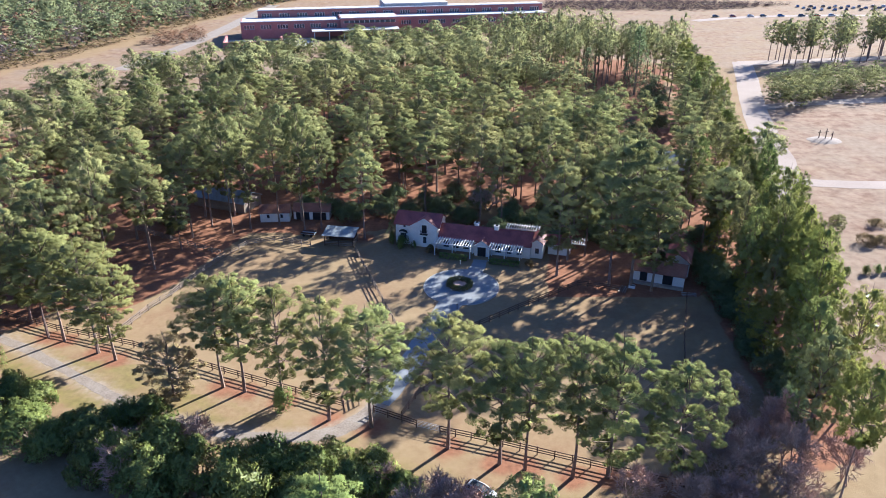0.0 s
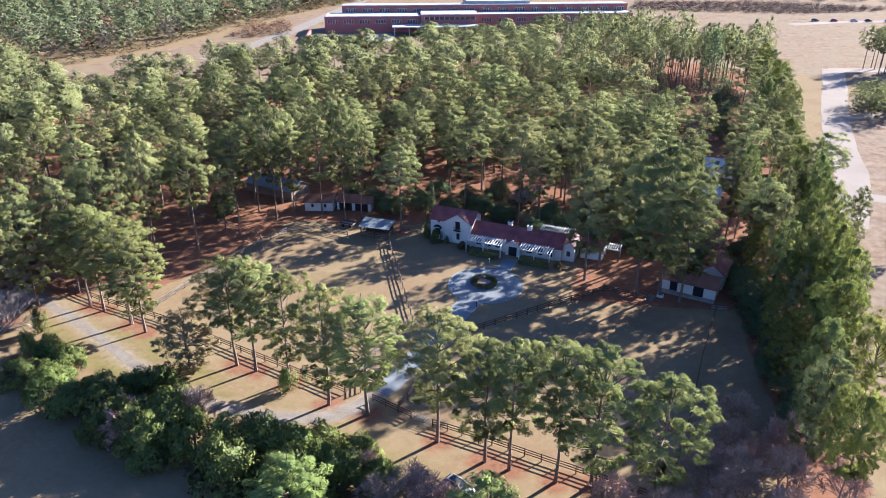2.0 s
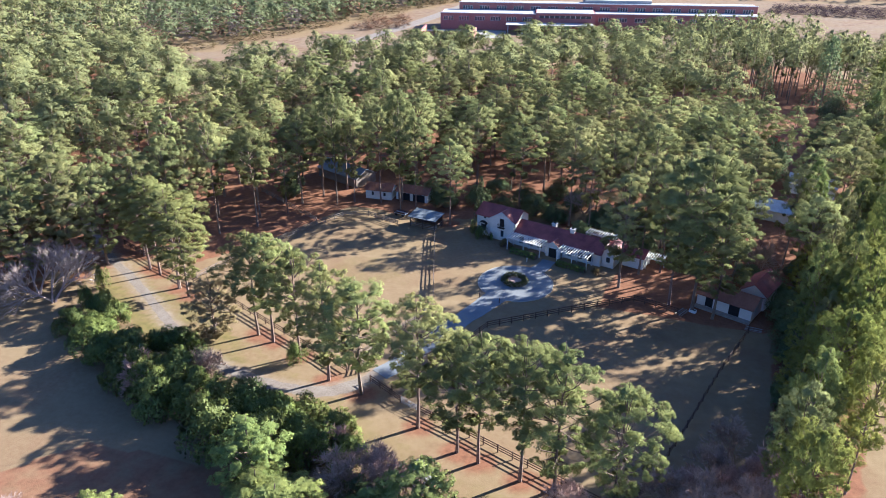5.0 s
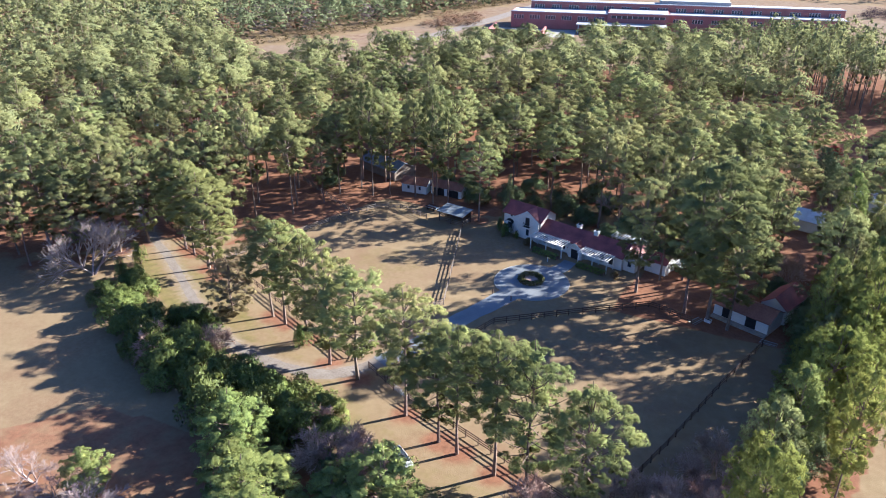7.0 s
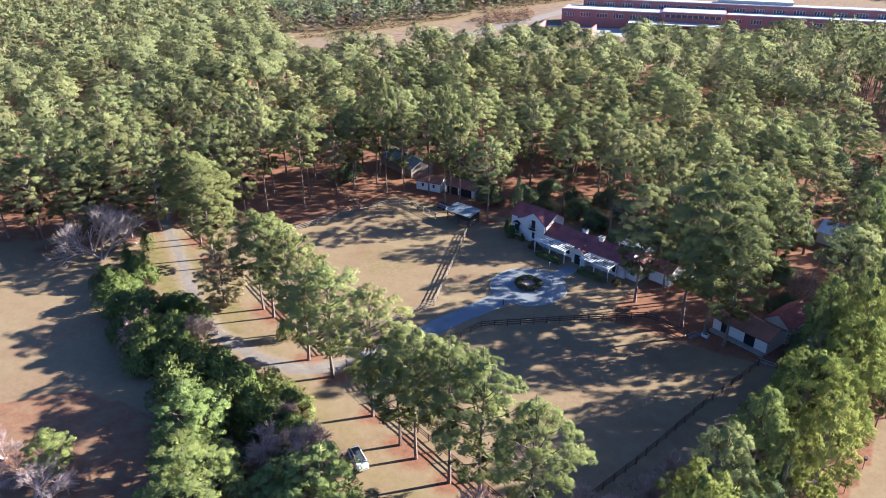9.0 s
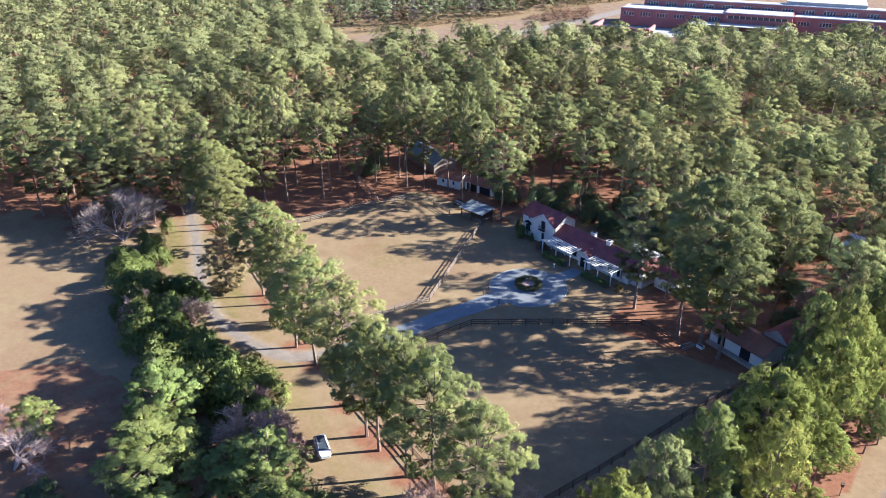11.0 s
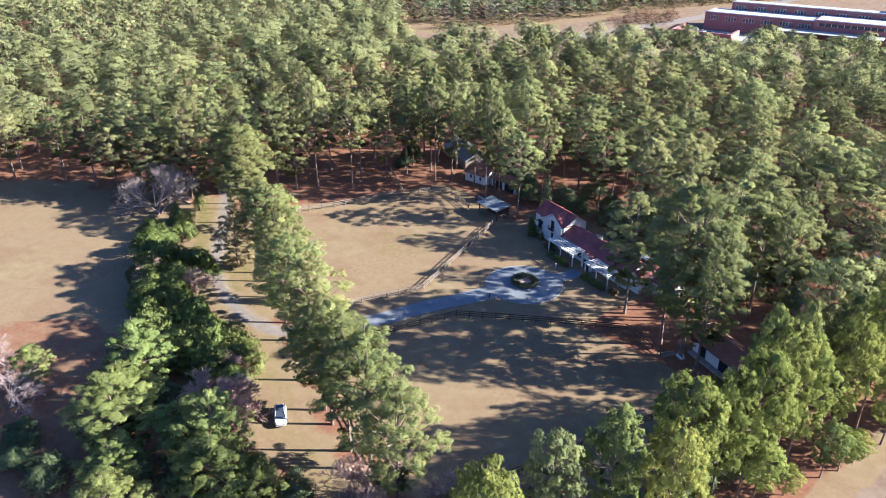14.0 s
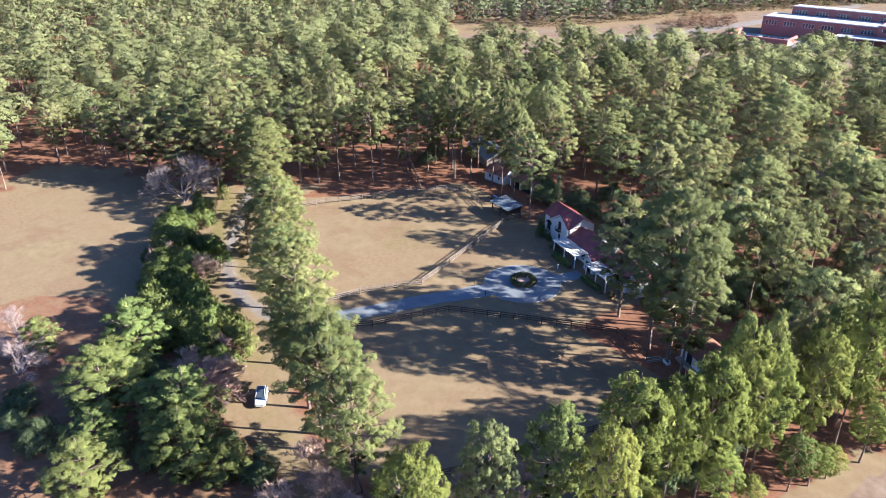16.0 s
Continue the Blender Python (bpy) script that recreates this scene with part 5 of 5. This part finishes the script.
for x, y, h, r, k in ((55.8, 95.5, 7.0, 2.8, 2), (59.4, 102.6, 8.5, 2.9, 0), (61.4, 107.6, 6.0, 2.6, 2), (63.4, 114.0, 8.0, 3.0, 1), (65.4, 120.0, 7.0, 2.8, 2), (66.8, 126.5, 9.0, 3.2, 0), (68.8, 133.5, 7.0, 3.0, 2), (71.2, 141.5, 8.5, 3.1, 1), (73.6, 149.5, 8.0, 3.2, 2), (58.0, 91.5, 5.5, 2.4, 1),
                      (60.2, 98.5, 5.0, 2.4, 2), (64.6, 117.0, 5.5, 2.5, 0), (57.0, 88.0, 6.0, 2.5, 2), (70.0, 137.5, 5.0, 2.5, 0)):
    plant([FULL[k]], x, y, h, r, 18.0, 4.8, "small bushy pine along the edge of the belt", trng, "belt saplings")
spread([cone_tree(340, 12, 3.0, 60, M_CEDAR, "dark conical cedar")], [(55.5, 283, 4.2, 18), (-10.8, 150.2, 1.2, 8.0), (75, 284, 4.4, 17)], "dark green conical cedar standing in shade", "tree", "cedars", 6, 3.0, 12)
spread([bush(350 + i, 4.2, 12.0, 40, 110, M_BROADLEAF, 0.36, 0.2, "round_tree", "tree", lump=0.42) for i in range(2)],
       [(19.5, 224, 5.2, 15), (25.5, 219, 4.8, 14), (33, 213, 5.0, 15), (39.5, 212.5, 4.8, 15), (47, 209, 5.0, 15), (54, 203, 5.0, 14.5), (76, 262, 5.0, 13)], "round-crowned grey-green broadleaf tree in a row", "tree", "row trees", 7, 4.2, 12)
spread([bush(355, 4.8, 16.0, 60, 120, M_CEDAR, 0.34, 0.2, "magnolia_tree", "tree", lump=0.3)], [(69.3, 231.3, 5.4, 16.5)], "dark glossy broad magnolia shading the clearing", "tree", "", 17, 4.8, 16.0)
juniper = pine(360, 12.0, 0.02, 3.8, 44, 34, M_JUNIPER, 0.26, 0.06, 3, 0.14, 0.24, 8, 1, 0.2)
juniper.name = "juniper_tree"
spread([juniper], [(-40.8, 90.0, 4.6, 12.5)], "thin russet-brown juniper beside the board fence", "tree", "", 8, 3.8, 12.0)
spread([bare_tree(370 + i, 13, 0.7, M_TWIG, "leafless tree", 5, 0.2) for i in range(2)], [(43, 262, 1.0, 0.7), (50, 258, 1.0, 0.7), (11.0, 165.0, 1.0, 1.1), (-25.0, 43.2, 0.9, 1.0), (-36.5, 46.0, 0.8, 0.8), (-30.5, 45.5, 0.7, 0.7)], "leafless pinkish-grey tree with fine spreading branches", "tree", "bare trees", 9)
spread([bare_tree(375, 14, 0.72, M_TWIG, "leafless tree", 5, 0.19, "bare_tree", 4)], [(-76.8, 90.3, 1.15, 1.2), (-81.5, 91.5, 0.85, 0.95)], "large leafless tree with fine reddish branches", "tree", "bare trees", 19)
spread([bare_tree(380 + i, 6, 0.8, M_SHRUB_TWIG, "leafless brush", 5, 0.06, "brush", 4) for i in range(2)],
       [(42, 78.5, 1.3, 1.3), (38, 77.5, 1.2, 1.2), (40.5, 81.5, 1.1, 1.1), (36, 74.5, 1.2, 1.15), (44.8, 79.5, 1.2, 1.2), (37, 71.5, 1.2, 1.2), (33.5, 62.0, 1.3, 1.3), (29.5, 60.5, 1.2, 1.2), (45.5, 74.5, 1.4, 1.5), (44.5, 68.5, 1.3, 1.3), (40.5, 72.5, 1.4, 1.3), (52, 72, 1.3, 1.3), (46.5, 81.5, 1.1, 1.2), (43.2, 86, 1.1, 1.1), (34.5, 67, 1.2, 1.1), (0.7, 65.5, 1.5, 1.35), (-2.5, 63.5, 1.4, 1.2), (-6.8, 69.6, 1.2, 1.0), (-1.0, 67.8, 1.3, 1.1), (2.2, 65.0, 1.1, 1.0), (23.5, 69.0, 1.2, 1.1), (29.0, 67.0, 1.3, 1.2),
        (-41.5, 71.5, 1.3, 1.3), (-35.0, 77.0, 1.2, 1.3), (48.5, 143.5, 1.2, 1.3), (58, 158, 1.3, 1.3)], "leafless reddish-brown brush below the pines", "brush", "brush", 10)
spread([bare_tree(384 + i, 6, 0.8, M_GREYTWIG, "leafless brush", 5, 0.035, "brush", 5) for i in range(2)], [(-43.8, 75.5, 1.25, 1.2), (-41.6, 76.8, 1.1, 1.1), (-46.2, 75.0, 1.0, 1.05)], "leafless grey brush growing through the evergreen hedge", "brush", "brush", 20)
spread([bush(390, 2.0, 2.0, 26, 90, M_HEDGE, 0.18, 0.1, "shrub", "bush", lump=0.4)],
       [(-8.8, 143.9, 1.7, 3.4), (-11.2, 146.0, 1.1, 2.0), (-6.4, 143.4, 0.9, 1.2), (-23.8, 87.6, 2.2, 2.7), (-72.0, 98.0, 2.0, 3.2), (-67.5, 93.5, 1.6, 2.0), (-69.5, 91.0, 2.2, 3.0), (81.8, 131, 1.4, 1.2), (86.0, 131.5, 1.3, 1.2), (88.4, 131.8, 1.3, 1.2), (91.0, 132.1, 1.3, 1.2)], "small clipped evergreen shrub", "shrub", "shrubs", 11, 2.0, 2.0)
spread([bush(394, 2.6, 5.0, 30, 70, M_RED, 0.26, 0.16, "red_tree", "tree", lump=0.36)], [(57, 236, 2.6, 5.0)], "small deep red autumn tree beside a clearing", "tree", "", 13, 2.6, 5.0)
spread([bush(392, 1.4, 2.0, 26, 60, M_RUSSET, 0.16, 0.08, "shrub", "bush", lump=0.34)], [(-2.6, 141.3, 1.5, 2.4), (-1.2, 140.4, 1.0, 1.2), (18.0, 134.6, 1.2, 1.6)], "russet-leaved shrub against the house front", "shrub", "shrubs", 12, 1.4, 2.0)
spread([bush(396, 3.0, 3.0, 30, 70, M_RUSSET, 0.24, 0.12, "shrub", "bush", lump=0.34)], [(93.5, 145.5, 3.2, 2.8), (97.5, 146.2, 2.6, 2.2), (101, 155.5, 2.4, 2.2), (92.5, 157.5, 2.0, 1.8)], "scrubby olive shrub on sandy ground", "shrub", "sand scrub", 18, 3.0, 3.0)
for x, y, h, r in ((87.0, 147.2, 5.6, 2.7), (82.5, 157.0, 11.0, 3.0), (80.5, 151.5, 6.0, 2.4)):
    plant([FULL[3]], x, y, h, r, 18.0, 4.8, "small open pine growing on sandy ground", trng, "sand pines")


def ring_hedge():
    """The round clipped hedge on the circle's island."""
    rng = np.random.default_rng(41)
    root = thing("ring_hedge", pose(3.3, 126.2, 0.065), "low ring of clipped olive hedge on the turning circle", "hedge")
    a = np.arange(34) * 2 * math.pi / 34
    c = np.stack((np.cos(a) * 2.05, np.sin(a) * 2.05, np.full(34, 0.42)), axis=1) + rng.normal(size=(34, 3)) * 0.07
    part("leaves", tri_mesh("leaves", leaves(rng, c, np.full(34, 0.7), 110, 0.2, 0.14, 0.85), M_RINGLEAF), M_RINGLEAF, root)
    part("bed", Solid().slab([(2.0 * math.cos(i * math.pi / 12), 2.0 * math.sin(i * math.pi / 12), 0.08) for i in range(24)], 0.1), M_SHRUB_TWIG, root)
    return root


def row_hedge(m, length, label):
    """A clipped hedge, square in section, its leaves laid over top and sides."""
    rng = np.random.default_rng(int(length * 10))
    root = thing("hedge", m, label, "hedge", "house hedges")
    n = int(length * 70)
    c = np.stack((rng.uniform(0.1, length - 0.1, n), rng.uniform(0.1, 1.1, n), rng.uniform(0.1, 0.95, n)), axis=1)
    side = rng.integers(0, 4, n)
    c[side < 2, 2] = 0.95
    c[side == 2, 1] = 0.08
    c[side == 3, 1] = 1.12
    out = np.array(((0, 0, 1), (0, 0, 1), (0, -1, 0.2), (0, 1, 0.2)))[side] * 0.9
    part("leaves", tri_mesh("leaves", leaves(rng, c, np.full(n, 0.13), 22, 0.13, 0.09, 0.9, 0.5, 0.0, 0.1, out), M_HEDGE), M_HEDGE, root)
    part("stems", Solid().box(0.15, length - 0.15, 0.15, 1.05, 0, 0.85), M_BARK, root)
    return root


ring_hedge()
row_hedge(HOUSE @ pose(11.2, -5.0, 0), 6.4, "clipped dark hedge in front of the pergola")
row_hedge(HOUSE @ pose(22.0, -5.1, 0), 6.6, "clipped dark hedge in front of the pergola")

# edge of the circle: pale kerb stones in a thin ring
kerb = thing("kerb", pose(*CIRCLE, 0), "thin pale kerb round the turning circle", "kerb", kind="structure")
KS = Solid().box(-0.45, 0.45, -0.07, 0.07, 0, 0.12).mesh("kerb_stone", M_CONCRETE)
for i in range(50):
    t = 2 * math.pi * i / 50
    if -2.35 < math.atan2(math.sin(t), math.cos(t)) < -1.45 or 1.0 < math.atan2(math.sin(t), math.cos(t)) < 1.35:
        continue
    part("kerb_stone", KS, None, kerb).matrix_basis = pose(7.36 * math.cos(t), 7.36 * math.sin(t), 0, 0, 0, math.degrees(t) + 90)
ribbon("path", [(6.2, 131.5), (7.2, 134.5), (7.9, 137.6)], [3.4, 3.2, 3.0], 0.045, M_ASPHALT, "grey paved walk from circle to front door", "path", smooth=3)


def gate(a, b):
    """A tubular metal field gate hung between two fence posts."""
    a, b = Vector((*a, 0)), Vector((*b, 0))
    w = (b - a).length
    root = thing("metal_gate", Matrix.Translation(a) @ pose(0, 0, 0, 0, 0, math.degrees(math.atan2(b.y - a.y, b.x - a.x))), "grey tubular metal field gate between fence posts", "gate")
    for z in (0.3, 0.55, 0.8, 1.05, 1.3):
        part("bar", Solid().rod((0.05, 0, z), (w - 0.05, 0, z), 0.022, 0.022, 6), M_TIN, root)
    for x in (0.05, w / 2, w - 0.05):
        part("upright", Solid().rod((x, 0, 0.12), (x, 0, 1.34), 0.022, 0.022, 6), M_TIN, root)
    return root


gate((-3.7, 83.35), (-0.5, 82.15))


# ---- small things ----
def bollard(x, y, label, material, h=1.0):
    root = thing("bollard", pose(x, y, 0.0), label, "bollard", "drive posts")
    part("post", Solid().box(-0.07, 0.07, -0.07, 0.07, 0, h), material, root)
    part("cap", Solid().box(-0.11, 0.11, -0.11, 0.11, h, h + 0.09), material, root)


bollard(-1.5, 118.0, "dark wooden post at the edge of the drive", M_FENCE)
bollard(2.6, 117.0, "dark wooden post at the edge of the drive", M_FENCE)
bollard(3.6, 135.6, "pale garden post beside the front walk", M_TRIM, 0.8)


def cross(x, y, h, turn):
    root = thing("wooden_cross", pose(x, y, 0.4, 0, 0, turn), "tall dark wooden cross on a pale mound", "cross", "three crosses")
    part("upright", Solid().box(-0.1, 0.1, -0.1, 0.1, -0.45, h), M_FENCE, root)
    part("crossbar", Solid().box(-h * 0.22, h * 0.22, -0.09, 0.09, h * 0.66, h * 0.66 + 0.2), M_FENCE, root)


def mound(x, y, r, h, label, material):
    s = Solid()
    rng = random.Random(int(x))
    rings = []
    for i in range(6):
        f = i / 5
        rings.append([(r * (1 - f) * math.cos(k * math.pi / 10) * 1.3 * rng.uniform(0.92, 1.08), r * (1 - f) * math.sin(k * math.pi / 10) * rng.uniform(0.92, 1.08), h * math.sin(f * math.pi / 2) + 0.02) for k in range(20)])
    for ring in rings:
        s.v += ring
    for i in range(5):
        for k in range(20):
            s.f.append((i * 20 + k, i * 20 + (k + 1) % 20, (i + 1) * 20 + (k + 1) % 20, (i + 1) * 20 + k))
    ob = new("mound", s.mesh("mound", material))
    ob.location = (x, y, 0)
    return tagged(ob, label, "mound", kind="structure")


M_CLAY = shader("pale bare earth", (0.19, 0.155, 0.135), (0.13, 0.09, 0.07), 0.25, 0.95, fine=12, bump=0.4)
mound(121, 223, 4.2, 0.6, "low mound of pale bare earth", M_CLAY)
for x, y, h in ((119.6, 224.2, 2.6), (121.2, 223.2, 3.4), (122.8, 222.4, 2.7)):
    cross(x, y, h, 20)


def bench(x, y, turn):
    root = thing("garden_bench", pose(x, y, 0, 0, 0, turn), "dark garden bench with a pale seat on dry lawn", "bench", "benches")
    part("seat", Solid().box(-0.9, 0.9, -0.3, 0.3, 0.42, 0.5), M_TRIM, root)
    part("backrest", Solid().box(-0.9, 0.9, 0.28, 0.36, 0.5, 0.95), M_FENCE, root)
    for u in (-0.75, 0.75):
        part("leg", Solid().box(u - 0.08, u + 0.08, -0.28, 0.28, 0, 0.42), M_FENCE, root)


bench(81.3, 121.5, 30)
bench(76.2, 110.4, 15)
bench(86.5, 119.5, 10)


def trough(x, y):
    root = thing("water_trough", pose(x, y, 0, 0, 0, -20), "white plastic water trough in front of the stable", "trough")
    s = Solid().box(-0.6, 0.6, -0.35, -0.29, 0, 0.55).box(-0.6, 0.6, 0.29, 0.35, 0, 0.55).box(-0.6, -0.54, -0.29, 0.29, 0, 0.55).box(0.54, 0.6, -0.29, 0.29, 0, 0.55)
    part("basin", s, M_TRIM, root)
    part("water", Solid().box(-0.54, 0.54, -0.29, 0.29, 0.02, 0.45), M_GLASS, root)


trough(37.0, 125.4)


def boards(x, y, turn):
    root = thing("board_pile", pose(x, y, 0, 0, 0, turn), "pale fallen boards lying beside the stable fence", "boards")
    for i in range(4):
        part("board", Solid().beam((-1.4, i * 0.4 - 0.6, 0.06 + 0.03 * i), (1.4, i * 0.35 - 0.4, 0.1 + 0.05 * (i % 2)), 0.18, 0.05), M_CONCRETE if i % 2 else M_GREYFENCE, root)


boards(47.3, 122.4, -10)
boards(35.2, 124.6, 60)


def trailer(x, y, turn):
    """The low dark cart and clutter beside the field shelter."""
    root = thing("farm_cart", pose(x, y, 0, 0, 0, turn), "pale-topped farm cart parked beside the shelter", "cart")
    part("bed", Solid().box(-1.6, 1.6, -0.7, 0.7, 0.6, 0.72), M_TIN, root)
    for y0 in (-0.7, 0.66):
        part("side_board", Solid().box(-1.6, 1.6, y0, y0 + 0.04, 0.72, 1.1), M_FENCE, root)
    for u in (-0.9, 0.9):
        for v in (-0.72, 0.72):
            part("wheel", Solid().rod((u, v - 0.08, 0.32), (u, v + 0.08, 0.32), 0.32, 0.32, 10), M_TYRE, root)


trailer(-30.4, 150.0, -12)
shed(pose(-35.5, 159.5, 0, 0, 0, -3), 8.5, 4.5, 2.3, 3.4, M_ROOFBROWN, "open dark tractor shed with a rusty roof", "shed", ((2.2, 0.0, 3.2, 1.9), (6.2, 0.0, 3.2, 1.9)))
car(pose(-144.5, 172.3, 0.02, 0, 0, 20), M_CARBLUE, "dark blue car parked under the pines", "parked cars")


def nest_box(x, y):
    root = thing("nest_box", pose(x, y, 0, 0, 0, 25), "dark wooden nest box on a thin post", "nest box", "nest boxes")
    part("post", Solid().rod((0, 0, 0), (0, 0, 1.5), 0.05, 0.045, 6), M_FENCE, root)
    part("box", Solid().box(-0.16, 0.16, -0.14, 0.14, 1.5, 1.9), M_FENCE, root)
    part("roof", Solid().slab([(-0.22, -0.22, 1.93), (0.22, -0.22, 1.93), (0.22, 0.2, 2.02), (-0.22, 0.2, 2.02)], 0.03), M_FENCE, root)


nest_box(62.5, 103.7)
nest_box(60.8, 97.6)
